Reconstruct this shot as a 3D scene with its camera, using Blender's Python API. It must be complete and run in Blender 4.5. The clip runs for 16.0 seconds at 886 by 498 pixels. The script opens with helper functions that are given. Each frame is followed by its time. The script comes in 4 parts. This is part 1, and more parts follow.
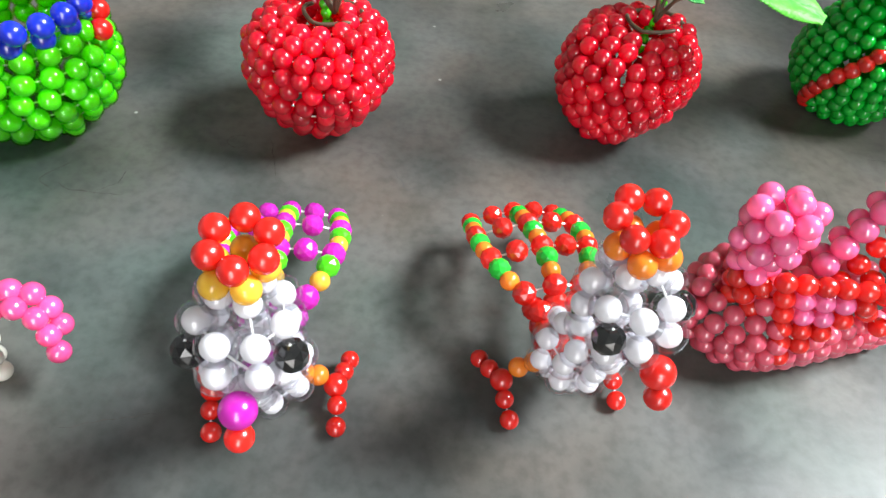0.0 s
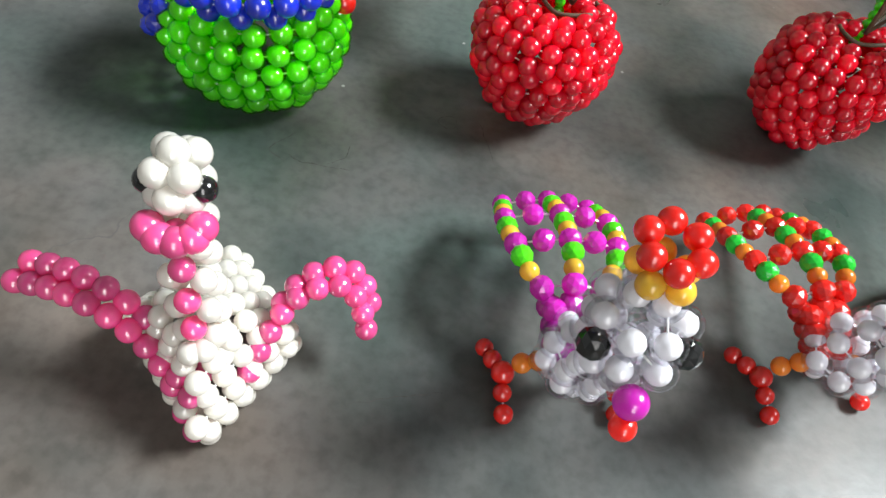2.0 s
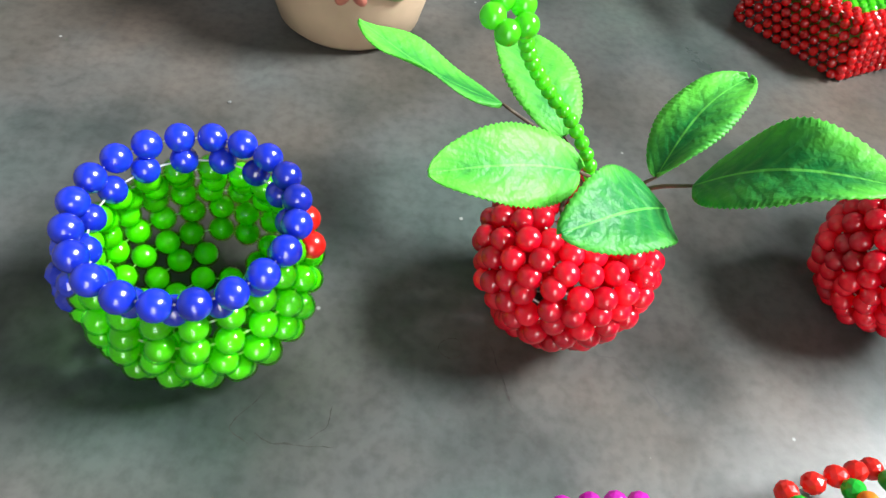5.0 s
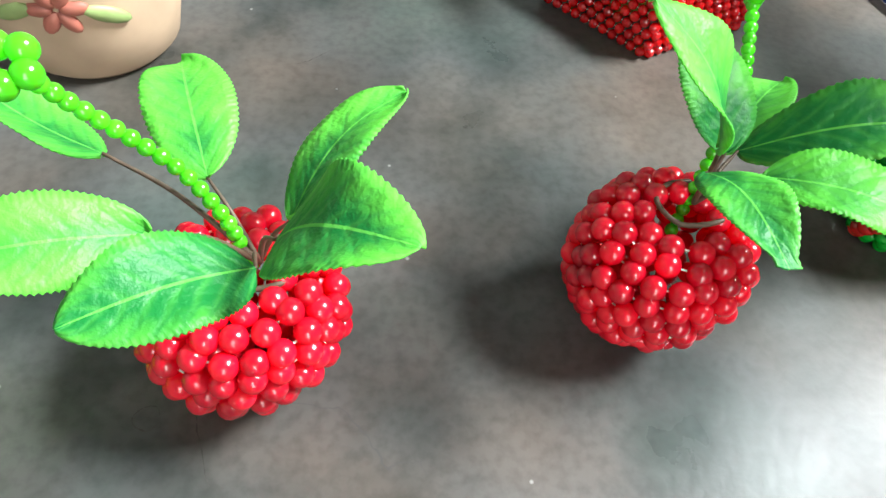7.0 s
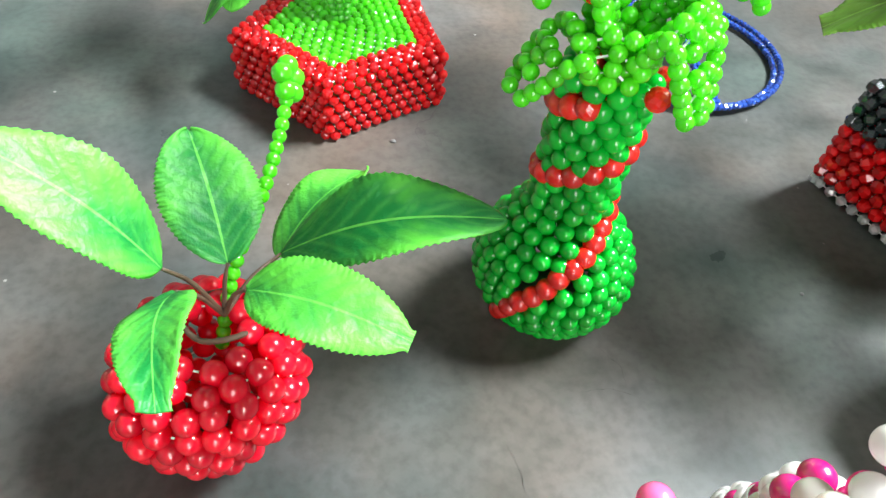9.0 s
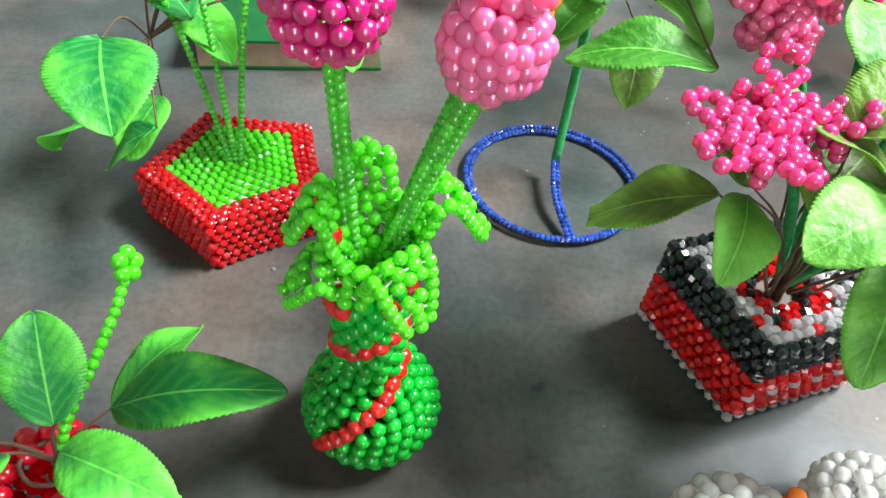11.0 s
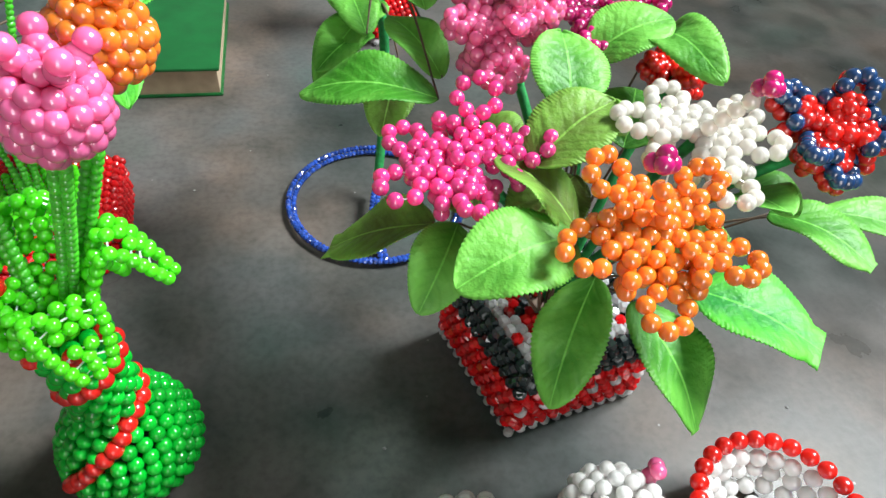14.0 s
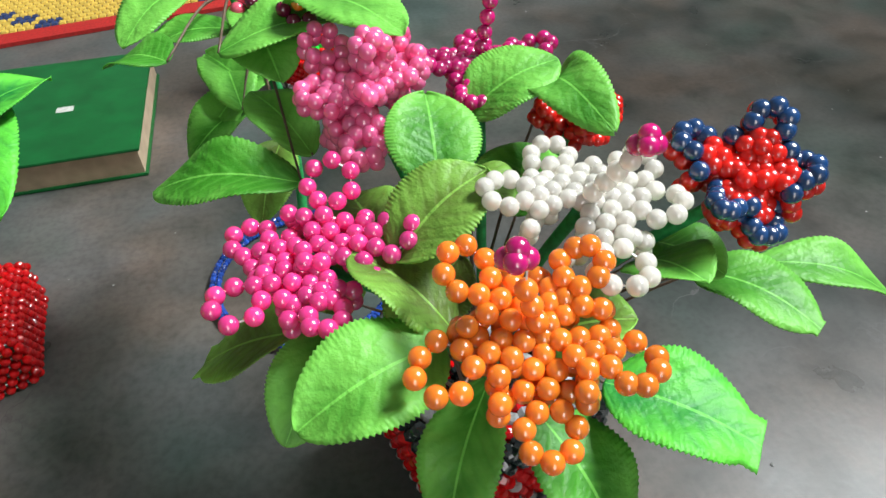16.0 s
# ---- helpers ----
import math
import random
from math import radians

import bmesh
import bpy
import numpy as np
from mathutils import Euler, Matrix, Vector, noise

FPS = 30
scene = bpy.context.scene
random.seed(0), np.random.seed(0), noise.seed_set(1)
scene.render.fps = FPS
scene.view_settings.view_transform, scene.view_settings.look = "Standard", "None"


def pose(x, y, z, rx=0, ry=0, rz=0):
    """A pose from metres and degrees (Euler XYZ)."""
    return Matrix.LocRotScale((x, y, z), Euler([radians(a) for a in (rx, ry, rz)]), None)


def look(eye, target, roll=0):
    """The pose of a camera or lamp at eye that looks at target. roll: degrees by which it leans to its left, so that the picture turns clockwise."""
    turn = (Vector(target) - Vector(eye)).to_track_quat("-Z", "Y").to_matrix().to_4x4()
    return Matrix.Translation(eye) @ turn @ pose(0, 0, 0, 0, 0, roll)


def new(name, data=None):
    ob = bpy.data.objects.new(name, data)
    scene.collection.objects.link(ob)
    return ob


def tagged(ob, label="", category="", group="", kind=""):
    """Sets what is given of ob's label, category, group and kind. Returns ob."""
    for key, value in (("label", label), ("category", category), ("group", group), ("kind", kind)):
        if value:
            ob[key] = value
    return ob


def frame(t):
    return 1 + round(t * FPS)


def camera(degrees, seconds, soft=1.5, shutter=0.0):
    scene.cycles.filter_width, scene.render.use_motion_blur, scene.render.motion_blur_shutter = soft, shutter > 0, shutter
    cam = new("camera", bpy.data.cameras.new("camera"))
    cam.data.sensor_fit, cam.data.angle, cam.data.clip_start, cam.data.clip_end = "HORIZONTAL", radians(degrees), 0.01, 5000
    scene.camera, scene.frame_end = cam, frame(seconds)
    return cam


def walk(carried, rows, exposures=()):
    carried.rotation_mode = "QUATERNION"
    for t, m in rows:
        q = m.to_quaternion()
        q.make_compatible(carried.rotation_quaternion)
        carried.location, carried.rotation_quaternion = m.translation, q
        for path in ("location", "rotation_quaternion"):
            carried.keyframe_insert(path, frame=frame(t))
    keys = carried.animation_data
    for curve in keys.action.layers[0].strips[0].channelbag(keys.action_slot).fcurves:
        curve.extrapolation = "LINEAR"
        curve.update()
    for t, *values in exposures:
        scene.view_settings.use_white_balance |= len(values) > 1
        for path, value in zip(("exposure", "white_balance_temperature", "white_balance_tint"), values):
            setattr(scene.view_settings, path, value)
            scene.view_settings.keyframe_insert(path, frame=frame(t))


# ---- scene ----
cam = camera(66.7, 16.0)
PATH = [
    (0, (0.056, -0.033, 0.272), (0.1, 1.283, -1.234), 7.6),
    (0.5, (0.018, -0.034, 0.272), (0.064, 1.245, -1.265), 8.7),
    (1, (-0.018, -0.038, 0.27), (0.046, 1.224, -1.281), 10.5),
    (1.5, (-0.04, -0.039, 0.265), (0.079, 1.206, -1.296), 12.7),
    (2, (-0.082, -0.042, 0.267), (0.054, 1.216, -1.282), 14.4),
    (2.5, (-0.107, -0.042, 0.271), (0.069, 1.223, -1.268), 15.9),
    (3, (-0.116, -0.036, 0.272), (0.097, 1.237, -1.256), 16.4),
    (3.5, (-0.127, -0.02, 0.285), (0.06, 1.279, -1.224), 14.8),
    (3.7, (-0.136, -0.001, 0.292), (0.046, 1.313, -1.205), 14.4),
    (5.8, (-0.064, 0.137, 0.286), (0.071, 1.312, -1.327), 8.7),
    (6, (-0.056, 0.138, 0.287), (0.078, 1.313, -1.326), 8.2),
    (6.5, (-0.014, 0.148, 0.287), (0.147, 1.329, -1.319), 7.9),
    (7, (0.037, 0.151, 0.289), (0.225, 1.331, -1.314), 7.2),
    (7.5, (0.084, 0.151, 0.293), (0.286, 1.33, -1.31), 6.4),
    (8, (0.129, 0.154, 0.293), (0.334, 1.37, -1.282), 5.2),
    (8.5, (0.168, 0.156, 0.289), (0.41, 1.403, -1.255), 6.0),
    (9, (0.22, 0.165, 0.3), (0.534, 1.459, -1.192), 6.3),
    (9.5, (0.254, 0.162, 0.33), (0.528, 1.504, -1.128), 4.0),
    (10, (0.277, 0.157, 0.352), (0.578, 1.506, -1.094), 5.7),
    (10.2, (0.286, 0.158, 0.363), (0.593, 1.508, -1.08), 6.9),
    (12.3, (0.357, 0.154, 0.429), (0.658, 1.558, -0.964), 6.9),
    (12.5, (0.364, 0.154, 0.428), (0.686, 1.553, -0.964), 7.5),
    (13, (0.391, 0.151, 0.431), (0.723, 1.543, -0.967), 7.1),
    (13.5, (0.419, 0.147, 0.431), (0.767, 1.519, -0.983), 6.9),
    (14, (0.451, 0.142, 0.429), (0.834, 1.508, -0.981), 6.8),
    (14.5, (0.477, 0.148, 0.43), (0.81, 1.54, -0.968), 4.2),
    (15, (0.504, 0.164, 0.431), (0.837, 1.572, -0.95), 1.7),
    (15.5, (0.527, 0.174, 0.43), (0.876, 1.57, -0.959), -0.1),
    (16, (0.535, 0.188, 0.423), (0.87, 1.608, -0.946), -1.6),
]
EXPOSURES = [(0, 0.0), (1.5, -0.22), (2.5, -0.36), (3.7, -0.38), (6, 0.17), (7, 0.15), (8.5, 0.45), (9.5, 0.45), (10.2, 0.2), (12.5, -0.3), (14, -0.52), (16, -0.88)]
walk(cam, [(t, look(eye, target, roll)) for t, eye, target, roll in PATH], EXPOSURES)

# ---- light ----
world = bpy.data.worlds.new("world")
scene.world = world
world.use_nodes = True
wn = world.node_tree
sky = wn.nodes.new("ShaderNodeTexSky")
sky.sky_type, sky.sun_disc = "NISHITA", False
sky.sun_elevation, sky.sun_rotation = radians(48), radians(100)
wn.nodes["Background"].inputs[1].default_value = 0.12
wn.links.new(sky.outputs[0], wn.nodes["Background"].inputs[0])

WIN_X, WIN_Y, WIN_Z, WIN_W, WIN_H = 2.8, 0.72, 3.0, 1.45, 1.15
lamp = bpy.data.lights.new("window_light", "AREA")
lamp.shape, lamp.size, lamp.size_y = "RECTANGLE", WIN_W - 0.06, WIN_H - 0.06
lamp.energy, lamp.color = 660.0, (0.92, 0.98, 1.0)
new("window_light", lamp).matrix_world = look((WIN_X + 0.04, WIN_Y, WIN_Z), (0.35, 0.35, 0.0))
# added fill from the camera side, no known source stands there
lamp2 = bpy.data.lights.new("fill_light", "AREA")
lamp2.shape, lamp2.size, lamp2.size_y = "RECTANGLE", 0.84, 1.9
lamp2.energy, lamp2.color = 38.0, (1.0, 0.98, 0.95)
new("fill_light", lamp2).matrix_world = look((0.3, -1.95, 1.05), (0.3, 0.0, 0.6))


# ---- materials ----
def shader(name):
    m = bpy.data.materials.new(name)
    m.use_nodes = True
    return m, m.node_tree.nodes, m.node_tree.links, m.node_tree.nodes["Principled BSDF"]


def noise_node(nodes, links, scale, detail=4, coord="Object"):
    tc = nodes.new("ShaderNodeTexCoord")
    n = nodes.new("ShaderNodeTexNoise")
    n.inputs["Scale"].default_value, n.inputs["Detail"].default_value = scale, detail
    links.new(tc.outputs[coord], n.inputs["Vector"])
    return n


def ramp(nodes, links, src, stops):
    r = nodes.new("ShaderNodeValToRGB")
    while len(r.color_ramp.elements) < len(stops):
        r.color_ramp.elements.new(0.5)
    for e, (p, c) in zip(r.color_ramp.elements, stops):
        e.position = p
        e.color = (*c, 1) if len(c) == 3 else c
    links.new(src, r.inputs[0])
    return r


def bump(nodes, links, src, bsdf, strength, dist):
    b = nodes.new("ShaderNodeBump")
    b.inputs["Strength"].default_value, b.inputs["Distance"].default_value = strength, dist
    links.new(src, b.inputs["Height"])
    links.new(b.outputs[0], bsdf.inputs["Normal"])


def plain(name, color, rough=0.6, scale=30, vary=0.18, relief=0.15, dist=0.001, metal=0.0):
    m, n, l, b = shader(name)
    nz = noise_node(n, l, scale)
    lo, hi = [c * (1 - vary) for c in color], [min(1, c * (1 + vary)) for c in color]
    l.new(ramp(n, l, nz.outputs[0], [(0.3, lo), (0.7, hi)]).outputs[0], b.inputs["Base Color"])
    b.inputs["Roughness"].default_value, b.inputs["Metallic"].default_value = rough, metal
    bump(n, l, nz.outputs[0], b, relief, dist)
    return m


def bead_shader(name, color, rough=0.18, coat=0.5, trans=0.0, vary=0.22, thru=0.2, lustre=1.5):
    m, n, l, b = shader(name)
    info = n.new("ShaderNodeObjectInfo")
    hsv = n.new("ShaderNodeHueSaturation")
    rng = n.new("ShaderNodeMapRange")
    rng.inputs["To Min"].default_value, rng.inputs["To Max"].default_value = 1 - vary, 1 + vary
    l.new(info.outputs["Random"], rng.inputs["Value"])
    l.new(rng.outputs[0], hsv.inputs["Value"])
    hsv.inputs["Color"].default_value = (*color, 1)
    l.new(hsv.outputs[0], b.inputs["Base Color"])
    b.inputs["Roughness"].default_value = rough + (0.12 if lustre > 1.5 and trans < 0.5 else 0.04)
    b.inputs["Specular IOR Level"].default_value = 1.0 if lustre > 1.5 else 0.6
    b.inputs["Coat Weight"].default_value, b.inputs["Coat Roughness"].default_value = coat, 0.07
    b.inputs["Transmission Weight"].default_value, b.inputs["IOR"].default_value = trans, 1.49
    b.inputs["Coat IOR"].default_value = 1.45 + 0.85 * (lustre - 1.45)
    # light passes through the plastic
    tr = n.new("ShaderNodeBsdfTranslucent")
    l.new(hsv.outputs[0], tr.inputs[0])
    ms = n.new("ShaderNodeMixShader")
    ms.inputs[0].default_value = thru
    l.new(b.outputs[0], ms.inputs[1])
    l.new(tr.outputs[0], ms.inputs[2])
    l.new(ms.outputs[0], n["Material Output"].inputs[0])
    return m


BEAD = {
    "berry": bead_shader("berry_bead", (0.92, 0.006, 0.035), 0.1, 0.8, 0.0, 0.25, 0.42, 1.6),
    "red": bead_shader("red_bead", (0.85, 0.018, 0.01), 0.12, 0.6, 0.0, 0.2, 0.3, 1.55),
    "deepred": bead_shader("deep_red_bead", (0.7, 0.006, 0.008), 0.16, 0.5, 0.0, 0.25, 0.25),
    "lime": bead_shader("lime_bead", (0.1, 0.74, 0.015), 0.14, 0.5, 0.0, 0.22, 0.3),
    "limecore": bead_shader("lime_core", (0.3, 0.92, 0.03), 0.3, 0.3, 0.0, 0.2, 0.35),
    "pearl_lime": bead_shader("lime_pearl", (0.1, 0.8, 0.015), 0.12, 1.0, 0.0, 0.18, 0.32, 1.5),
    "emerald": bead_shader("emerald_bead", (0.002, 0.54, 0.035), 0.14, 0.5, 0.0, 0.25, 0.3, 1.5),
    "green": bead_shader("green_bead", (0.03, 0.64, 0.06), 0.12, 0.6, 0.0, 0.2, 0.3),
    "stemgreen": bead_shader("clear_green_bead", (0.11, 0.74, 0.04), 0.12, 0.8, 0.2, 0.2, 0.3, 1.7),
    "blue": bead_shader("blue_bead", (0.008, 0.03, 0.56), 0.1, 0.7, 0.0, 0.25, 0.2, 1.6),
    "ringblue": bead_shader("crystal_blue_bead", (0.025, 0.075, 0.36), 0.1, 0.6, 0.0, 0.5, 0.2),
    "navy": bead_shader("navy_pearl", (0.008, 0.05, 0.16), 0.12, 0.8, 0.0, 0.2, 0.1, 1.6),
    "pearl": bead_shader("white_pearl", (0.88, 0.85, 0.78), 0.12, 1.0, 0.0, 0.1, 0.35, 2.0),
    "white": bead_shader("white_bead", (0.93, 0.92, 0.9), 0.14, 0.8, 0.0, 0.06, 0.35, 1.6),
    "frost": bead_shader("frosted_clear_bead", (0.82, 0.82, 0.82), 0.12, 0.5, 0.5, 0.1, 0.25),
    "core": bead_shader("white_core", (0.96, 0.95, 0.96), 0.35, 0.3, 0.0, 0.04, 0.3),
    "hotpink": bead_shader("hot_pink_pearl", (0.95, 0.06, 0.33), 0.13, 1.0, 0.0, 0.18, 0.3, 2.1),
    "pink": bead_shader("pink_pearl", (1.0, 0.18, 0.44), 0.13, 1.0, 0.0, 0.14, 0.3, 2.0),
    "swanpink": bead_shader("rose_pearl", (0.95, 0.1, 0.36), 0.13, 1.0, 0.0, 0.22, 0.35, 2.1),
    "rose": bead_shader("rose_bead", (0.85, 0.12, 0.2), 0.16, 0.8, 0.0, 0.15, 0.3, 1.7),
    "magenta": bead_shader("magenta_pearl", (0.68, 0.006, 0.2), 0.12, 1.0, 0.0, 0.2, 0.25, 2.0),
    "violet": bead_shader("magenta_bead", (0.8, 0.03, 0.62), 0.1, 0.8, 0.15, 0.15, 0.35, 1.6),
    "orange": bead_shader("orange_pearl", (1.0, 0.28, 0.02), 0.13, 1.0, 0.0, 0.15, 0.28, 2.0),
    "yellow": bead_shader("yellow_bead", (0.95, 0.6, 0.06), 0.14, 0.6, 0.1, 0.12, 0.3),
    "amber": bead_shader("amber_bead", (0.95, 0.3, 0.03), 0.12, 0.6, 0.1, 0.12, 0.3),
    "black": bead_shader("black_bead", (0.008, 0.008, 0.008), 0.1, 0.5, 0.0, 0.1, 0.0),
    "darkbead": bead_shader("black_green_bead", (0.012, 0.02, 0.02), 0.14, 0.6, 0.0, 0.3, 0.0),
    "maroon": bead_shader("maroon_bead", (0.12, 0.008, 0.03), 0.15, 0.6, 0.0, 0.2, 0.15),
}


def shell_shader(name, tint):
    """A clear plastic shell round a bead's core."""
    m, n, l, b = shader(name)
    tp, gl = n.new("ShaderNodeBsdfTransparent"), n.new("ShaderNodeBsdfGlossy")
    tp.inputs[0].default_value = (*tint, 1)
    gl.inputs["Roughness"].default_value = 0.09
    lw, pw, sc = n.new("ShaderNodeLayerWeight"), n.new("ShaderNodeMath"), n.new("ShaderNodeMath")
    pw.operation, sc.operation = "POWER", "MULTIPLY_ADD"
    pw.inputs[1].default_value = 3.0
    sc.inputs[1].default_value, sc.inputs[2].default_value = 0.4, 0.07
    l.new(lw.outputs["Facing"], pw.inputs[0])
    l.new(pw.outputs[0], sc.inputs[0])
    ms = n.new("ShaderNodeMixShader")
    l.new(sc.outputs[0], ms.inputs[0])
    l.new(tp.outputs[0], ms.inputs[1])
    l.new(gl.outputs[0], ms.inputs[2])
    l.new(ms.outputs[0], n["Material Output"].inputs[0])
    return m


SHELL = {"core": shell_shader("clear_shell", (0.95, 0.95, 0.97)), "limecore": shell_shader("lime_shell", (0.6, 0.97, 0.25))}
THREAD = plain("nylon_thread", (0.75, 0.75, 0.72), 0.3, 200, 0.05)
TWIG = plain("brown_twig_wire", (0.1, 0.065, 0.04), 0.55, 120, 0.3)
GREENTAPE = plain("green_floral_tape", (0.015, 0.26, 0.06), 0.7, 260, 0.3, 0.5, 0.0006)
BLUEWIRE = plain("dark_blue_wire", (0.02, 0.04, 0.2), 0.4, 90, 0.2)


def leaf_shader(name, dark, light):
    m, n, l, b = shader(name)
    uv = n.new("ShaderNodeUVMap")
    uv.uv_map = "leaf"
    sep = n.new("ShaderNodeSeparateXYZ")
    l.new(uv.outputs[0], sep.inputs[0])

    def calc(op, a, c):
        k = n.new("ShaderNodeMath")
        k.operation = op
        for i, v in enumerate((a, c)):
            if isinstance(v, (int, float)):
                k.inputs[i].default_value = v
            else:
                l.new(v, k.inputs[i])
        return k.outputs[0]

    side = calc("ABSOLUTE", calc("SUBTRACT", sep.outputs[0], 0.5), 0)
    slant = calc("SUBTRACT", sep.outputs[1], calc("MULTIPLY", side, 0.55))
    wob = noise_node(n, l, 55, 3)
    slant = calc("ADD", slant, calc("MULTIPLY", calc("SUBTRACT", wob.outputs[0], 0.5), 0.13))
    wave = calc("SINE", calc("MULTIPLY", slant, 50.0), 0)
    vein = calc("POWER", calc("MULTIPLY", calc("ADD", wave, 1.0), 0.5), 3.0)
    mid = calc("LESS_THAN", side, 0.016)
    nz = noise_node(n, l, 30, 7)
    grad = calc("ADD", calc("ADD", calc("MULTIPLY", sep.outputs[1], 0.3), calc("MULTIPLY", side, 0.75)), calc("ADD", calc("MULTIPLY", nz.outputs[0], 1.3), calc("MULTIPLY", vein, -0.14)))
    grad = calc("MULTIPLY", grad, 0.7)
    info = n.new("ShaderNodeObjectInfo")
    grad = calc("ADD", grad, calc("MULTIPLY", calc("SUBTRACT", info.outputs["Random"], 0.5), 0.25))
    base = ramp(n, l, grad, [(0.5, dark), (0.66, [(a + b) / 2 for a, b in zip(dark, light)]), (0.84, light)])
    mix = n.new("ShaderNodeMixRGB")
    mix.inputs[2].default_value = (*[min(1, c * 1.5 + 0.03) for c in light], 1)
    l.new(calc("MULTIPLY", calc("MAXIMUM", calc("MULTIPLY", vein, 0.22), mid), 0.5), mix.inputs[0])
    l.new(base.outputs[0], mix.inputs[1])
    l.new(mix.outputs[0], b.inputs["Base Color"])
    b.inputs["Roughness"].default_value = 0.5
    weave = noise_node(n, l, 900, 2)
    crumple = noise_node(n, l, 130, 4)
    bump(n, l, calc("ADD", calc("MULTIPLY", vein, -0.3), calc("ADD", calc("MULTIPLY", weave.outputs[0], 0.3), calc("MULTIPLY", crumple.outputs[0], 5.0))), b, 0.5, 0.0008)
    tr = n.new("ShaderNodeBsdfTranslucent")
    l.new(mix.outputs[0], tr.inputs[0])
    ms = n.new("ShaderNodeMixShader")
    ms.inputs[0].default_value = 0.3
    l.new(b.outputs[0], ms.inputs[1])
    l.new(tr.outputs[0], ms.inputs[2])
    l.new(ms.outputs[0], n["Material Output"].inputs[0])
    return m


LEAF = leaf_shader("fabric_leaf", (0.006, 0.24, 0.04), (0.16, 0.74, 0.07))
LEAF_LIME = leaf_shader("yellow_green_fabric_leaf", (0.05, 0.28, 0.015), (0.22, 0.63, 0.09))
LEAF_OLIVE = leaf_shader("olive_fabric_leaf", (0.1, 0.15, 0.02), (0.27, 0.57, 0.08))


def cement():
    m, n, l, b = shader("grey_cement")
    big = noise_node(n, l, 4.6, 7)
    mid = noise_node(n, l, 14, 8)
    fine = noise_node(n, l, 160, 6)
    c1 = ramp(n, l, big.outputs[0], [(0.3, (0.04, 0.051, 0.048)), (0.46, (0.08, 0.085, 0.083)), (0.58, (0.107, 0.102, 0.096)), (0.74, (0.13, 0.128, 0.13))])
    c2 = ramp(n, l, mid.outputs[0], [(0.28, (0.5, 0.55, 0.53)), (0.5, (0.97, 0.95, 0.93)), (0.75, (1.2, 1.18, 1.16))])
    c3 = ramp(n, l, fine.outputs[0], [(0.3, (0.8, 0.8, 0.8)), (0.58, (1.04, 1.04, 1.04))])
    prev = c1.outputs[0]
    c4 = ramp(n, l, noise_node(n, l, 6.1, 3).outputs["Color"], [(0.36, (0.78, 1.03, 0.97)), (0.5, (1, 1, 1)), (0.62, (1.14, 0.96, 0.86))])
    # a broad brownish, darker area round one point, with an uneven edge
    geo = n.new("ShaderNodeTexCoord")
    far = n.new("ShaderNodeVectorMath")
    far.operation = "DISTANCE"
    far.inputs[1].default_value = (1.15, 0.75, 0.0)
    l.new(geo.outputs["Object"], far.inputs[0])
    edge_mix = n.new("ShaderNodeMath")
    edge_mix.operation = "MULTIPLY_ADD"
    edge_mix.inputs[1].default_value = 0.5
    l.new(noise_node(n, l, 5.0, 6).outputs[0], edge_mix.inputs[0])
    l.new(far.outputs["Value"], edge_mix.inputs[2])
    c5 = ramp(n, l, edge_mix.outputs[0], [(0.55, (0.5, 0.46, 0.43)), (0.95, (1, 1, 1))])
    for c in (c2, c3, c4, c5):
        mx = n.new("ShaderNodeMixRGB")
        mx.blend_type = "MULTIPLY"
        mx.inputs[0].default_value = 1.0
        l.new(prev, mx.inputs[1])
        l.new(c.outputs[0], mx.inputs[2])
        prev = mx.outputs[0]
    # fine dark cracks and scratches
    warp = n.new("ShaderNodeMixRGB")
    warp.inputs[0].default_value = 0.12
    tc = n.new("ShaderNodeTexCoord")
    wz = noise_node(n, l, 9, 6)
    l.new(tc.outputs["Object"], warp.inputs[1])
    l.new(wz.outputs["Color"], warp.inputs[2])
    vor = n.new("ShaderNodeTexVoronoi")
    vor.feature = "DISTANCE_TO_EDGE"
    vor.inputs["Scale"].default_value = 6.5
    l.new(warp.outputs[0], vor.inputs["Vector"])
    edge = ramp(n, l, vor.outputs["Distance"], [(0.0, (1, 1, 1)), (0.004, (0, 0, 0))])
    gate = noise_node(n, l, 5.5, 5)
    g2 = ramp(n, l, gate.outputs[0], [(0.5, (0, 0, 0)), (0.62, (1, 1, 1))])
    cm = n.new("ShaderNodeMixRGB")
    cm.blend_type = "MULTIPLY"
    cm.inputs[0].default_value = 1.0
    l.new(edge.outputs[0], cm.inputs[1])
    l.new(g2.outputs[0], cm.inputs[2])
    mx = n.new("ShaderNodeMixRGB")
    mx.inputs[2].default_value = (0.075, 0.072, 0.07, 1)
    l.new(cm.outputs[0], mx.inputs[0])
    l.new(prev, mx.inputs[1])
    # light specks of grit
    vs = n.new("ShaderNodeTexVoronoi")
    vs.inputs["Scale"].default_value = 26
    l.new(tc.outputs["Object"], vs.inputs["Vector"])
    sp = ramp(n, l, vs.outputs["Distance"], [(0.018, (1, 1, 1)), (0.035, (0, 0, 0))])
    mx2 = n.new("ShaderNodeMixRGB")
    mx2.inputs[2].default_value = (0.3, 0.295, 0.28, 1)
    l.new(sp.outputs[0], mx2.inputs[0])
    l.new(mx.outputs[0], mx2.inputs[1])
    l.new(mx2.outputs[0], b.inputs["Base Color"])
    rr = ramp(n, l, mid.outputs[0], [(0.3, (0.27, 0.27, 0.27)), (0.7, (0.44, 0.44, 0.44))])
    l.new(rr.outputs[0], b.inputs["Roughness"])
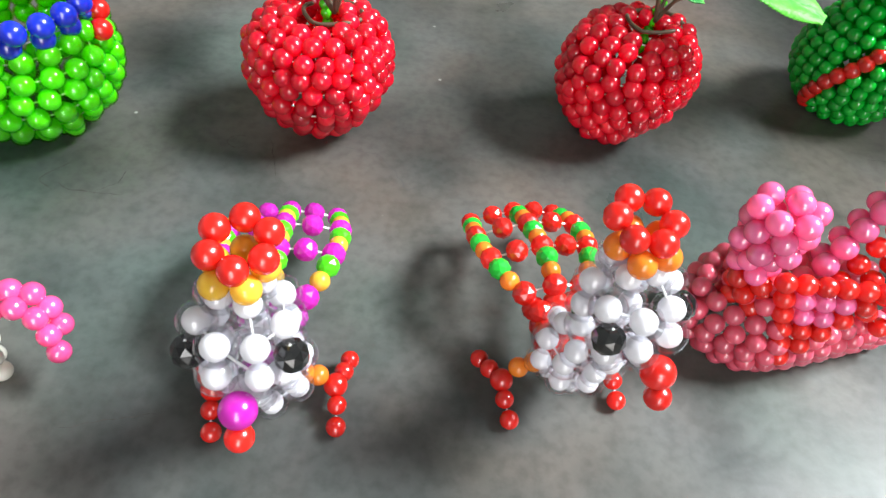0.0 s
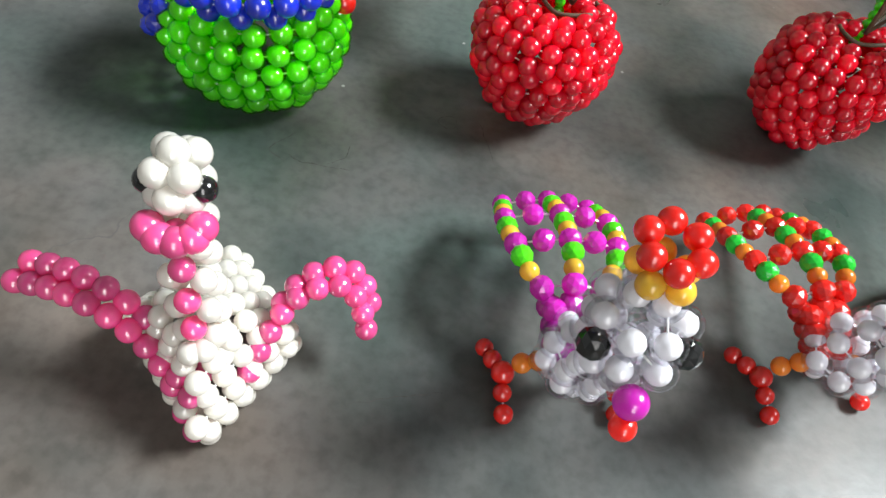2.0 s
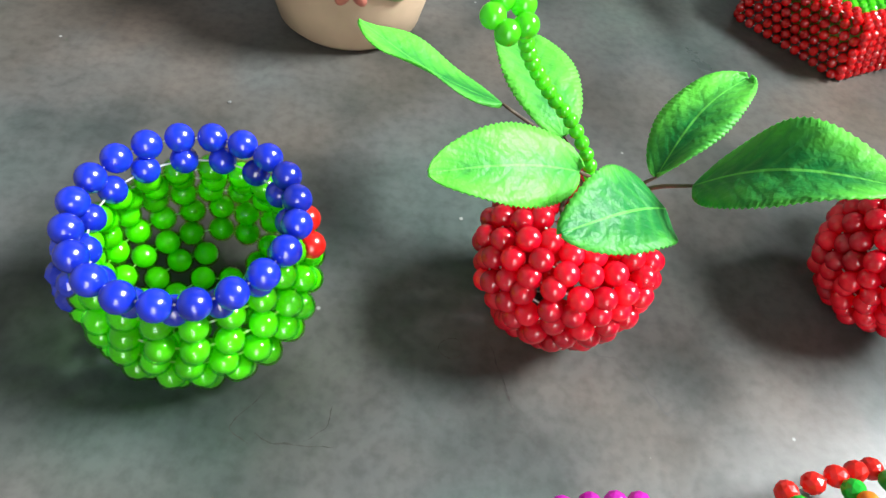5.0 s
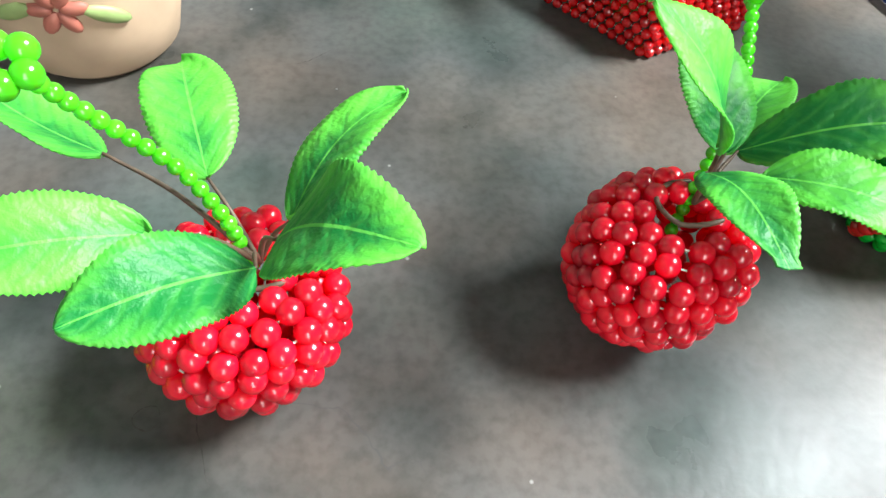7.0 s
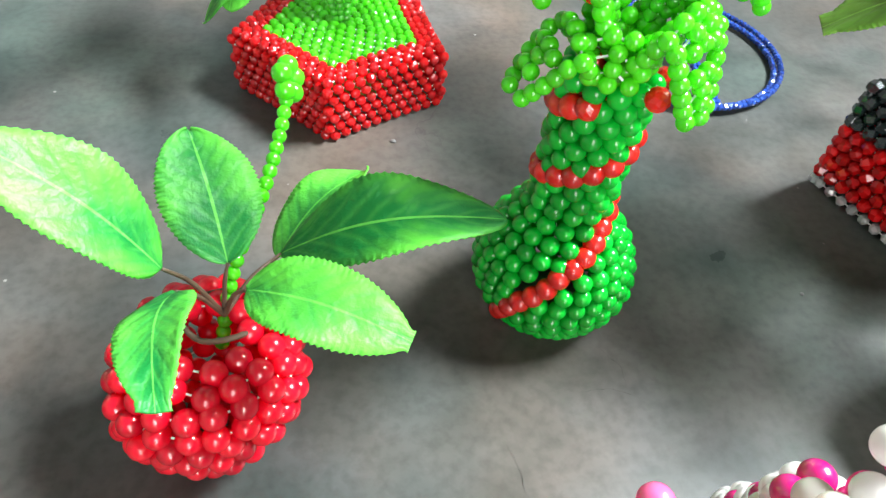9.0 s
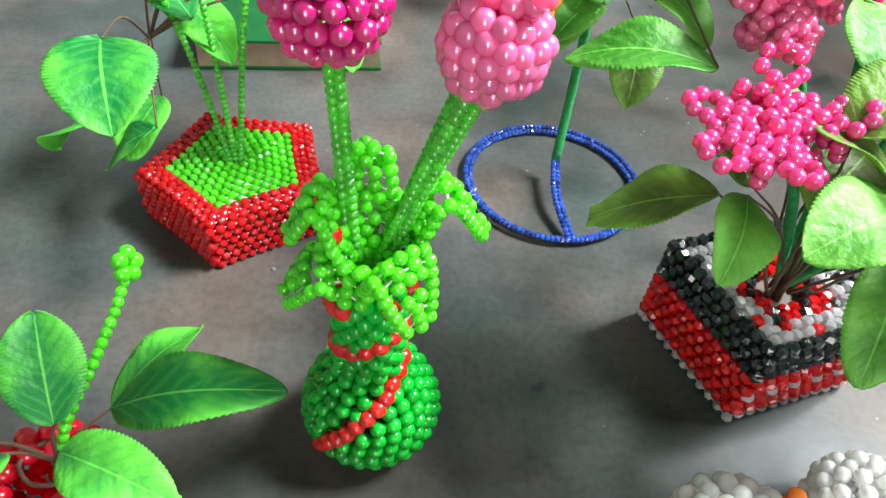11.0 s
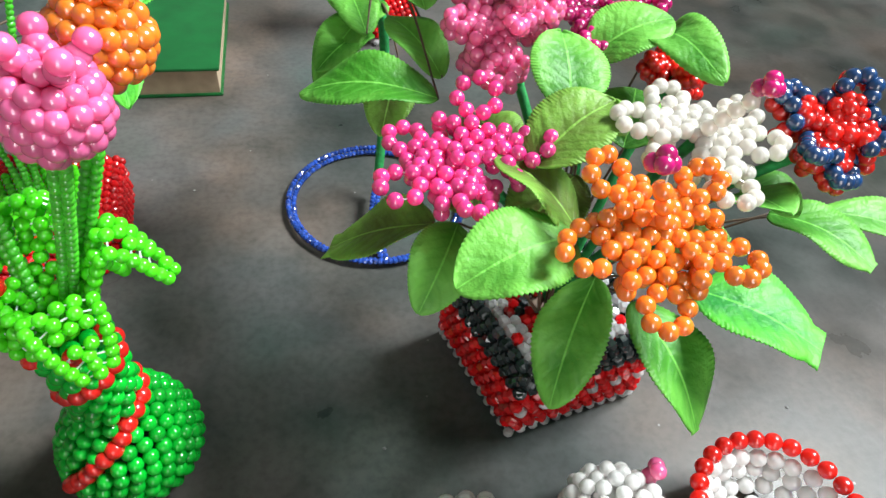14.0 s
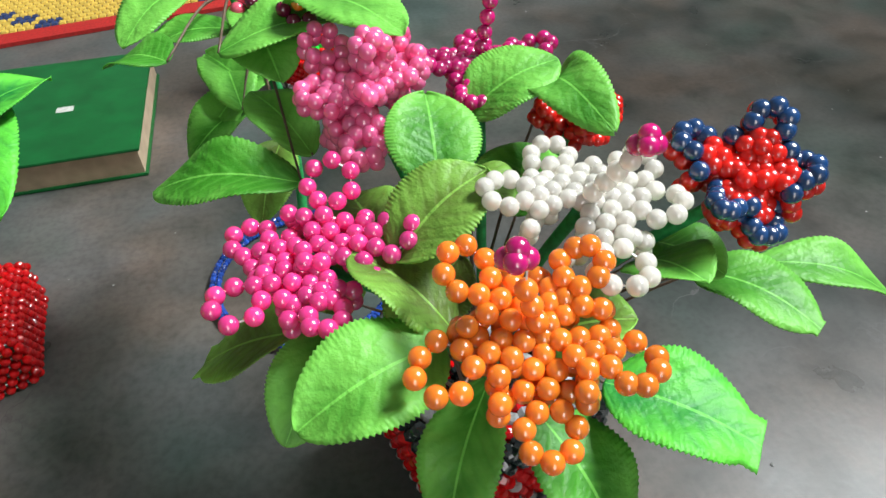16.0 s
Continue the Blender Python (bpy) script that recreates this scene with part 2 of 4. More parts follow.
    b.inputs["Specular IOR Level"].default_value = 0.27
    ad = n.new("ShaderNodeMath")
    ad.operation = "MULTIPLY_ADD"
    ad.inputs[1].default_value = 0.35
    l.new(fine.outputs[0], ad.inputs[0])
    l.new(mid.outputs[0], ad.inputs[2])
    bump(n, l, ad.outputs[0], b, 0.12, 0.003)
    return m


CEMENT = cement()
PLASTER = plain("painted_plaster", (0.18, 0.18, 0.175), 0.8, 6, 0.08, 0.2, 0.002)
WOODPAINT = plain("window_paint", (0.25, 0.2, 0.15), 0.5, 20, 0.2)


# ---- building helpers ----
def mesh_of(name, verts, faces, mat=None, smooth=False):
    me = bpy.data.meshes.new(name)
    me.from_pydata([tuple(v) for v in verts], [], faces)
    if mat:
        me.materials.append(mat)
    if smooth:
        me.polygons.foreach_set("use_smooth", [True] * len(me.polygons))
    me.update()
    return me


def link_mesh(name, bm, mat, smooth=False):
    me = bpy.data.meshes.new(name)
    bm.to_mesh(me)
    bm.free()
    me.materials.append(mat)
    if smooth:
        me.polygons.foreach_set("use_smooth", [True] * len(me.polygons))
    return me


def box_bm(x0, y0, z0, x1, y1, z1, bevel=0.0):
    bm = bmesh.new()
    bmesh.ops.create_cube(bm, size=1)
    for v in bm.verts:
        v.co = Vector(((x0 + x1) / 2 + v.co.x * (x1 - x0), (y0 + y1) / 2 + v.co.y * (y1 - y0), (z0 + z1) / 2 + v.co.z * (z1 - z0)))
    if bevel:
        bmesh.ops.bevel(bm, geom=bm.edges[:], offset=bevel, segments=2, affect="EDGES")
    return bm


def part(name, bm, mat, parent, label="", smooth=False):
    me = bm if isinstance(bm, bpy.types.Mesh) else link_mesh(name, bm, mat, smooth)
    ob = new(name, me)
    ob.parent = parent
    if parent.type == "EMPTY":
        ob.location = -parent.location
    return tagged(ob, label)


def thing(name, label, category, loc, group=""):
    ob = new(name)
    ob.empty_display_size = 0.01
    ob.location = loc
    return tagged(ob, label, category, group)


def settle(ob, dx, dy, dz=0.0):
    """Sets a finished thing down a little way off."""
    ob.location += Vector((dx, dy, dz))
    return ob


def structure(name, bm, mat, label):
    return tagged(new(name, link_mesh(name, bm, mat)), label, "", "", "structure")


def tube_data(points, radius, sides=6, verts=None, faces=None, taper=1.0):
    """Adds a tube along a line of points to two lists."""
    verts, faces = ([] if verts is None else verts), ([] if faces is None else faces)
    pts = [Vector(p) for p in points]
    start = len(verts)
    for i, p in enumerate(pts):
        d = (pts[min(i + 1, len(pts) - 1)] - pts[max(i - 1, 0)]).normalized()
        a = d.cross(Vector((0.31, 0.17, 0.93))).normalized()
        b = d.cross(a)
        r = radius * (1 + (taper - 1) * i / max(1, len(pts) - 1))
        verts += [p + r * (math.cos(2 * math.pi * k / sides) * a + math.sin(2 * math.pi * k / sides) * b) for k in range(sides)]
    for i in range(len(pts) - 1):
        for k in range(sides):
            q = start + i * sides
            faces.append((q + k, q + (k + 1) % sides, q + sides + (k + 1) % sides, q + sides + k))
    faces.append(tuple(start + k for k in reversed(range(sides))))
    faces.append(tuple(start + (len(pts) - 1) * sides + k for k in range(sides)))
    return verts, faces


def tube(name, points, radius, mat, parent, label="", sides=8, taper=1.0):
    v, f = tube_data(points, radius, sides, taper=taper)
    return part(name, mesh_of(name, v, f, mat, True), None, parent, label)


def spline(points, n):
    """A smooth line through points, in n steps."""
    p = [Vector(q) for q in points]
    p = [2 * p[0] - p[1]] + p + [2 * p[-1] - p[-2]]
    out = []
    for i in range(n + 1):
        u = i / n * (len(p) - 3)
        k = min(int(u), len(p) - 4)
        t = u - k
        a, b, c, d = p[k : k + 4]
        out.append(0.5 * ((2 * b) + (c - a) * t + (2 * a - 5 * b + 4 * c - d) * t * t + (3 * b - a - 3 * c + d) * t ** 3))
    return out


def spaced(points, step):
    """Points at even steps along a line."""
    line = spline(points, 80)
    out, left = [line[0]], step
    for a, b in zip(line, line[1:]):
        d = (b - a).length
        while d >= left:
            a = a + (b - a).normalized() * left
            out.append(a.copy())
            d = (b - a).length
            left = step
        left -= d
    return out


BEAD_MESH = {}
CORE = {"core": 0.7, "limecore": 0.86}


def bead_mesh(color, kind):
    key = (color, kind)
    if key in BEAD_MESH:
        return BEAD_MESH[key]
    bm = bmesh.new()
    if kind == "facet":
        bmesh.ops.create_icosphere(bm, subdivisions=2, radius=1.0)
        for v in bm.verts:
            v.co *= 1 - 0.06 * abs(v.co.z) ** 6
    elif kind == "cut":
        bmesh.ops.create_uvsphere(bm, u_segments=6, v_segments=4, radius=1.08)
    else:
        bmesh.ops.create_uvsphere(bm, u_segments=18, v_segments=11, radius=1.0)
        for v in bm.verts:
            v.co.z *= 0.95 if abs(v.co.z) > 0.98 else 1.0
    if kind == "double":
        bmesh.ops.create_uvsphere(bm, u_segments=12, v_segments=8, radius=CORE[color])
        for f in bm.faces:
            f.material_index = 1 if max(v.co.length for v in f.verts) < 0.9 else 0
        me = link_mesh("bead", bm, SHELL[color], True)
        me.materials.append(BEAD[color])
    else:
        me = link_mesh("bead", bm, BEAD[color], kind == "round")
    BEAD_MESH[key] = me
    return me


def string_beads(parent, name, items, label="", kind="round", limit=300, wire=0.0005):
    """A bead-work part: its nylon thread, with every bead a piece under it. items: (place, radius, colour) or with a bead kind of its own."""
    verts, faces = [], []
    pts = [Vector(i[0]) for i in items]
    run = [pts[0]]
    for a, b, ia in zip(pts, pts[1:], items):
        if 1e-5 < (a - b).length < 3.2 * ia[1]:
            run.append(b)
            continue
        if len(run) > 1:
            tube_data(run, wire, 3, verts, faces)
        run = [b]
    if len(run) > 1:
        tube_data(run, wire, 3, verts, faces)
    if not faces:
        tube_data([pts[0], pts[0] + Vector((0, 0, items[0][1]))], wire, 3, verts, faces)
    holder = part(name, mesh_of(name, verts, faces, THREAD), None, parent, label)
    rest = []
    for n, it in enumerate(items):
        k = it[3] if len(it) > 3 else kind
        me = bead_mesh(it[2], k)
        m = Matrix.LocRotScale(it[0], Euler([random.uniform(0, 6.28) for _ in range(3)]), (it[1],) * 3)
        if n >= limit:
            rest.append((me, m))
            continue
        ob = new("bead", me)
        ob.parent = holder
        ob.matrix_basis = m
    if rest:
        bm = bmesh.new()
        mats = []
        for me, m in rest:
            t = me.copy()
            t.transform(m)
            if me.materials[0] not in mats:
                mats.append(me.materials[0])
            idx = mats.index(me.materials[0])
            for p in t.polygons:
                p.material_index = idx
            bm.from_mesh(t)
            bpy.data.meshes.remove(t)
        me = link_mesh("beads", bm, mats[0])
        for x in mats[1:]:
            me.materials.append(x)
        ob = new("beads", me)
        ob.parent = holder
        tagged(ob, kind="stuff")
    return holder


def leaf(parent, base, tip, width, up=(0, 0, 1), arch=0.1, fold=0.15, mat=None, blunt=0.0, twist=0.0, twig_from=None):
    """A serrated fabric leaf from base to tip, with a crease along its middle."""
    base, tip, up = Vector(base), Vector(tip), Vector(up)
    tip = base.lerp(tip, 0.94)
    along = tip - base
    size = along.length
    d = along.normalized()
    s = d.cross(up).normalized()
    s = Matrix.Rotation(radians(twist), 3, d) @ s
    nrm = s.cross(d)
    n, k = 120, 8
    verts, faces, uvs = [], [], []
    ph = random.uniform(0, 6)
    for i in range(n + 1):
        v = i / n
        w = width * 0.5 * (math.sin(math.pi * min(1, v ** 0.92)) ** 0.56 if v < 1 else 0)
        w = max(w, width * 0.5 * blunt * min(1, 3 * v)) if v > 0.5 else w
        tooth = (0.03, 0.008, -0.022, -0.01)[i % 4]
        w = max(w, 0.0008)
        for j in range(k + 1):
            u = 2 * j / k - 1
            h = arch * size * math.sin(math.pi * v) + fold * abs(u) * w + 0.035 * size * math.sin(6 * v + ph + u) * u * abs(u) + 0.012 * size * math.sin(11 * v + 2 * ph) * u
            verts.append(base + along * v + s * (u * w * (1 + tooth if abs(u) > 0.99 else 1)) + nrm * h)
            uvs.append((j / k, v))
    for i in range(n):
        for j in range(k):
            q = i * (k + 1) + j
            faces.append((q, q + 1, q + k + 2, q + k + 1))
    me = mesh_of("leaf", verts, faces, mat or LEAF, True)
    layer = me.uv_layers.new(name="leaf")
    for lp in me.loops:
        layer.data[lp.index].uv = uvs[lp.vertex_index]
    ob = part("leaf", me, None, parent)
    so = ob.modifiers.new("thickness", "SOLIDIFY")
    so.thickness = 0.0006
    if twig_from is not None:
        a = Vector(twig_from)
        mid = (a + base) / 2 + Vector((0, 0, 0.12 * (base - a).length))
        tube("twig", spline([a, mid, base], 12), 0.0013, TWIG, parent, sides=6, taper=0.5)
    return ob


def net_of_revolution(profile, r, color, base, lean=(0, 0), drop=0.0, jitter=0.0, spin=0.0):
    """Bead rings along a profile of (radius, height); color may be a function of (angle, height)."""
    out = []
    base = Vector(base)
    for k, (R, z) in enumerate(profile):
        n = max(1, round(2 * math.pi * R / (2.06 * r)))
        for i in range(n):
            if drop and random.random() < drop:
                continue
            a = 2 * math.pi * (i + 0.5 * (k % 2)) / n + spin * k
            p = Vector((R * math.cos(a), R * math.sin(a), z))
            p += Vector((random.gauss(0, jitter), random.gauss(0, jitter), random.gauss(0, jitter)))
            p = base + p + Vector((lean[0] * z, lean[1] * z, 0))
            c = color(math.degrees(math.atan2(math.sin(a), math.cos(a))), z) if callable(color) else color
            out.append((p, r, c))
    return out


# ---- the room ----
def wall_with_hole(name, x0, x1, y0, y1, z1, hy0, hy1, hz0, hz1, mat, label, axis="x"):
    bm = bmesh.new()
    for a in ((y0, hy0, 0, z1), (hy1, y1, 0, z1), (hy0, hy1, 0, hz0), (hy0, hy1, hz1, z1)):
        if a[1] - a[0] < 1e-6 or a[3] - a[2] < 1e-6:
            continue
        b = box_bm(x0, a[0], a[2], x1, a[1], a[3]) if axis == "x" else box_bm(a[0], x0, a[2], a[1], x1, a[3])
        t = bpy.data.meshes.new("t")
        b.to_mesh(t)
        b.free()
        bm.from_mesh(t)
        bpy.data.meshes.remove(t)
    return structure(name, bm, mat, label)


# walls and ceiling are added out of view, their tone sets the bounce
ROOM = (-2.4, 2.8, -2.0, 3.2, 3.8)
structure("floor", box_bm(-3.0, -2.6, -0.12, 3.9, 3.8, 0.0), CEMENT, "worn grey polished cement floor with stains and cracks")
wall_with_hole("wall_east", ROOM[1], ROOM[1] + 0.2, ROOM[2] - 0.2, ROOM[3] + 0.2, ROOM[4], WIN_Y - WIN_W / 2, WIN_Y + WIN_W / 2, WIN_Z - WIN_H / 2, WIN_Z + WIN_H / 2, PLASTER, "unseen plain wall, added to hold the window opening")
# the opening is made up to go with the added fill lamp
wall_with_hole("wall_south", ROOM[2] - 0.2, ROOM[2], ROOM[0], ROOM[1], ROOM[4], -0.15, 0.75, 0.0, 2.05, PLASTER, "unseen plain wall with an added opening behind the fill lamp", "y")
structure("wall_west", box_bm(ROOM[0] - 0.2, ROOM[2] - 0.2, 0, ROOM[0], ROOM[3] + 0.2, ROOM[4]), PLASTER, "unseen plain wall, added to close the room")
structure("wall_north", box_bm(ROOM[0], ROOM[3], 0, ROOM[1], ROOM[3] + 0.2, ROOM[4]), PLASTER, "unseen plain wall, added to close the room")
structure("ceiling", box_bm(ROOM[0] - 0.2, ROOM[2] - 0.2, ROOM[4], ROOM[1] + 0.2, ROOM[3] + 0.2, ROOM[4] + 0.15), PLASTER, "unseen plain ceiling, added to close the room")


# ---- strawberries ----
def strawberry_profile(r, h, bead):
    knots = [(0.3, 0.0), (0.5, 0.07), (0.66, 0.17), (0.8, 0.28), (0.91, 0.4), (0.98, 0.52), (1.0, 0.64), (0.97, 0.76), (0.88, 0.875), (0.7, 0.96), (0.46, 0.985)]
    return [(R * r, bead + z * (h - 2 * bead)) for R, z in knots]


def strawberry(label, base, r, h, lean, stem, loop, leaves, hub, rise=0.0):
    t = thing("beaded_strawberry", label, "strawberry ornament", base, "beaded strawberries")
    string_beads(t, "berry", net_of_revolution(strawberry_profile(r, h, 0.0052), 0.0055, "berry", base, lean, 0.01, 0.0007), kind="round")
    up = Vector((0, 0, rise))
    pts = spaced([Vector(p) + up * (i / (len(stem) - 1)) for i, p in enumerate(stem)], 0.0056)
    items = [(p, 0.0031, "pearl_lime") for p in pts]
    if loop:
        c, rad, ax = Vector(loop[0]) + up, loop[1], Vector(loop[2]).normalized()
        s = ax.orthogonal().normalized()
        items += [(c + Matrix.Rotation(2 * math.pi * k / 5, 3, ax) @ s * rad, 0.0046, "pearl_lime") for k in range(5)]
    string_beads(t, "stem", items, "green pearl bead stem")
    tube("wire_ring", spline([Vector(hub) + Vector((0.017 * math.cos(a * 1.05), 0.013 * math.sin(a * 1.05), 0.002 * math.sin(3 * a))) for a in range(7)], 30), 0.0012, TWIG, t)
    for b, tip, w, kw in leaves:
        leaf(t, Vector(b) + up, Vector(tip) + up, w, twig_from=hub, **kw)
    return t


settle(strawberry("red bead strawberry with green fabric leaves on the floor", (-0.022, 0.294, 0), 0.0382, 0.078, (0.03, 0.0),
           [(-0.017, 0.305, 0.064), (-0.021, 0.304, 0.09), (-0.033, 0.31, 0.107), (-0.046, 0.312, 0.118), (-0.058, 0.309, 0.133), (-0.064, 0.303, 0.147)],
           ((-0.069, 0.305, 0.149), 0.0062, (0.1, -0.5, 0.8)),
           [((-0.031, 0.325, 0.081), (-0.055, 0.402, 0.078), 0.036, dict(arch=0.1)),
            ((-0.036, 0.278, 0.107), (-0.095, 0.258, 0.118), 0.03, dict(arch=0.12, twist=-25)),
            ((-0.062, 0.319, 0.1), (-0.128, 0.362, 0.104), 0.026, dict(arch=-0.05, twist=20)),
            ((-0.004, 0.268, 0.103), (-0.052, 0.236, 0.12), 0.032, dict(arch=0.1, twist=-15)),
            ((0.003, 0.298, 0.089), (0.047, 0.347, 0.11), 0.032, dict(arch=0.12, twist=-25)),
            ((0.003, 0.272, 0.112), (0.046, 0.238, 0.154), 0.036, dict(arch=0.12, twist=15))],
           (-0.012, 0.3, 0.073), 0.012), 0.003, 0.004)
settle(strawberry("red bead strawberry leaning over, with long green fabric leaves", (0.151, 0.318, 0), 0.0368, 0.077, (0.13, 0.04),
           [(0.163, 0.329, 0.055), (0.172, 0.342, 0.085), (0.185, 0.364, 0.103), (0.193, 0.389, 0.112), (0.197, 0.406, 0.119)],
           ((0.198, 0.411, 0.123), 0.006, (1, -0.3, 0.3)),
           [((0.155, 0.316, 0.115), (0.11, 0.322, 0.175), 0.031, dict(arch=0.1, twist=-14)),
            ((0.172, 0.335, 0.094), (0.158, 0.386, 0.122), 0.038, dict(arch=0.1, twist=8)),
            ((0.156, 0.318, 0.1), (0.16, 0.257, 0.118), 0.025, dict(arch=0.15, blunt=0.35, twist=12)),
            ((0.188, 0.357, 0.07), (0.233, 0.405, 0.078), 0.032, dict(arch=0.1, twist=-20)),
            ((0.19, 0.352, 0.078), (0.287, 0.338, 0.106), 0.036, dict(arch=0.14, twist=14)),
            ((0.18, 0.318, 0.098), (0.24, 0.284, 0.103), 0.032, dict(arch=0.12, twist=10, blunt=0.25))],
           (0.167, 0.33, 0.073), 0.005), 0.007, 0.005)


# ---- lime pot with blue rim ----
def lime_pot():
    c = (-0.178, 0.277, 0)
    t = thing("beaded_bowl", "round lime green bead bowl with a blue bead rim", "bowl", c)
    prof = [(0.02, 0.0064), (0.0315, 0.0115), (0.0395, 0.02), (0.0445, 0.0305), (0.046, 0.0415), (0.0445, 0.052), (0.0405, 0.0615)]
    string_beads(t, "bowl_wall", net_of_revolution(prof, 0.0065, "limecore", c, (0, 0), 0.02, 0.0005), kind="double")
    rim = []
    for i in range(20):
        a = 2 * math.pi * i / 20
        rim.append((Vector((c[0] + 0.0425 * math.cos(a), c[1] + 0.0425 * math.sin(a), 0.0785)), 0.0063, "blue"))
    for i in range(15):
        a = 2 * math.pi * (i + 0.5) / 15
        rim.append((Vector((c[0] + 0.0385 * math.cos(a), c[1] + 0.0385 * math.sin(a), 0.0695)), 0.006, "blue"))
    string_beads(t, "rim", rim, "blue bead rim", kind="round")
    hand = [(-0.217, 0.264, 0.068), (-0.226, 0.268, 0.06), (-0.219, 0.254, 0.057), (-0.23, 0.264, 0.048), (-0.223, 0.254, 0.046), (-0.231, 0.264, 0.037)]
    string_beads(t, "handle", [(Vector(p), 0.006, "blue") for p in hand], "hanging blue bead handle", kind="facet")
    string_beads(t, "red_bead_trim", [(Vector(p), 0.006, "red") for p in ((-0.134, 0.289, 0.068), (-0.131, 0.281, 0.061))], "small red beads")


lime_pot()


# ---- crested birds ----
def crested_bird(label, at, yaw, turn, tail, beak, crest, lift=0.0, tall=0.0):
    t = thing("beaded_bird", label, "bird ornament", at, "crested bead birds")
    m = Matrix.Translation(at) @ Matrix.Rotation(radians(yaw), 4, "Z")
    mh = Matrix.Translation(Vector(at) + Vector((0, 0, tall))) @ Matrix.Rotation(radians(turn), 4, "Z")

    def w(p):
        return m @ Vector(p)

    def ring(cx, cy, cz, R, n, r, color, off=0.0, slope=0.0, kind="double", mat=mh):
        out = []
        for i in range(n):
            a = 2 * math.pi * i / n + off
            out.append((mat @ Vector((cx + R * math.cos(a), cy + R * math.sin(a), cz + slope * R * math.sin(a))), r, color, kind))
        return out

    front = -math.pi / 2
    head = ring(0, 0.001, 0.0965, 0.0068, 4, 0.0064, "core", 0.5)
    head += ring(0, -0.002, 0.0868, 0.0138, 7, 0.0066, "core", front + math.pi / 7)
    head += [i for n, i in enumerate(ring(0, -0.004, 0.0758, 0.0152, 7, 0.0067, "core", front + math.pi / 7)) if n not in (1, 5)]
    head += ring(0, -0.003, 0.0655, 0.0128, 6, 0.0066, "core", front)
    string_beads(t, "head", head, "clear beads with white cores")
    body = ring(0, 0.004, 0.055 + 0.7 * tall, 0.0128, 6, 0.0065, "core", 0.5, mat=m) + ring(0, 0.01, 0.0445 + 0.4 * tall, 0.0142, 7, 0.0065, "core", 0.2, mat=m)
    body += ring(0, 0.013, 0.034, 0.0135, 7, 0.0064, "core", 0.4, mat=m) + ring(0, 0.014, 0.0245, 0.008, 4, 0.0062, "core", 0, mat=m)
    string_beads(t, "body", body, "clear beads with white cores")
    for s in (-1, 1):
        string_beads(t, "eye", [(mh @ Vector((s * 0.0158, -0.0115, 0.0795)), 0.0059, "black")], "black bead eye", kind="facet")
    string_beads(t, "beak", [(mh @ Vector((0, -0.0245, 0.0665)), 0.0062, beak), (mh @ Vector((0.0, -0.029, 0.057)), 0.0049, "red")], "bead beak")
    string_beads(t, "crest", ring(0, 0.0015, 0.1045, 0.0082, 5, 0.0047, crest, 0.2, 0, "round") + ring(0.001, 0.005, 0.1125, 0.0092, 6, 0.0047, "red", 0.5, 0.15, "round"), "crest of red beads over yellow ones")
    for s in (-1, 1):
        string_beads(t, "foot", [(w((s * 0.0315, 0.033, 0.0085)), 0.0042, "red"), (w((s * 0.029, 0.026, 0.0105)), 0.0043, "red"), (w((s * 0.0255, 0.019, 0.0115)), 0.0052, "red"), (w((s * 0.026, 0.011, 0.0085)), 0.0042, "red"),
                                 (w((s * 0.0255, 0.003, 0.0044)), 0.0043, "red"), (w((s * 0.0185, 0.02, 0.0185)), 0.0045, "amber"), (w((s * 0.013, 0.018, 0.0245)), 0.0045, "amber")], "red bead foot")
    rise = [(0.0, 0.03), (0.02, 0.032), (0.03, 0.038), (0.04, 0.0435), (0.055, 0.0455), (0.072, 0.0425), (0.09, 0.035), (0.11, 0.021)]
    spread = [(0.02, 0.0056), (0.036, 0.0078), (0.0425, 0.0135), (0.052, 0.0205), (0.072, 0.0255), (0.09, 0.025), (0.11, 0.021)]

    def knot(table, y):
        for (a, va), (b, vb) in zip(table, table[1:]):
            if y <= b:
                return va + (vb - va) * max(0.0, (y - a) / (b - a))
        return table[-1][1]

    def fan(u, y):
        x = u * knot(spread, y)
        return w((x + 0.05 * (y - 0.03), y, knot(rise, y) + lift * min(1, max(0, y - 0.03) / 0.03) - 0.005 * u * u * min(1, y / 0.07)))

    second, third = ("amber", "green") if tail == "red" else ("yellow", "lime")
    items = []
    for y, n in ((0.02, 2), (0.0235, 3), (0.027, 2), (0.0305, 3), (0.034, 2), (0.0375, 3)):
        items += [(fan(2 * i / (n - 1) - 1, y) - Vector((0, 0, 0.004 if n == 3 else 0)), 0.0057, tail, "facet") for i in range(n)]
    for y, n, c, r in ((0.0425, 3, tail, 0.0056), (0.0495, 3, second, 0.0044), (0.0565, 3, third, 0.0052), (0.064, 5, tail, 0.0054), (0.0705, 3, second, 0.0043), (0.077, 3, third, 0.0051),
                       (0.0845, 5, tail, 0.0053), (0.091, 3, second, 0.0042), (0.097, 3, third, 0.005), (0.1045, 5, tail, 0.0051)):
        items += [(fan(2 * i / (n - 1) - 1, y), r, c, "round" if c == second else "facet") for i in range(n)]
    string_beads(t, "tail", items, "arched bead fan tail")
    return t


crested_bird("white bead bird with magenta, lime and yellow fan tail", (0.0005, 0.088, 0), 9, 4, "violet", "violet", "yellow", 0.006, 0.008)
crested_bird("white bead bird with red, green and orange fan tail", (0.1245, 0.111, 0), 17, 33, "red", "red", "amber", 0.002, 0.013)


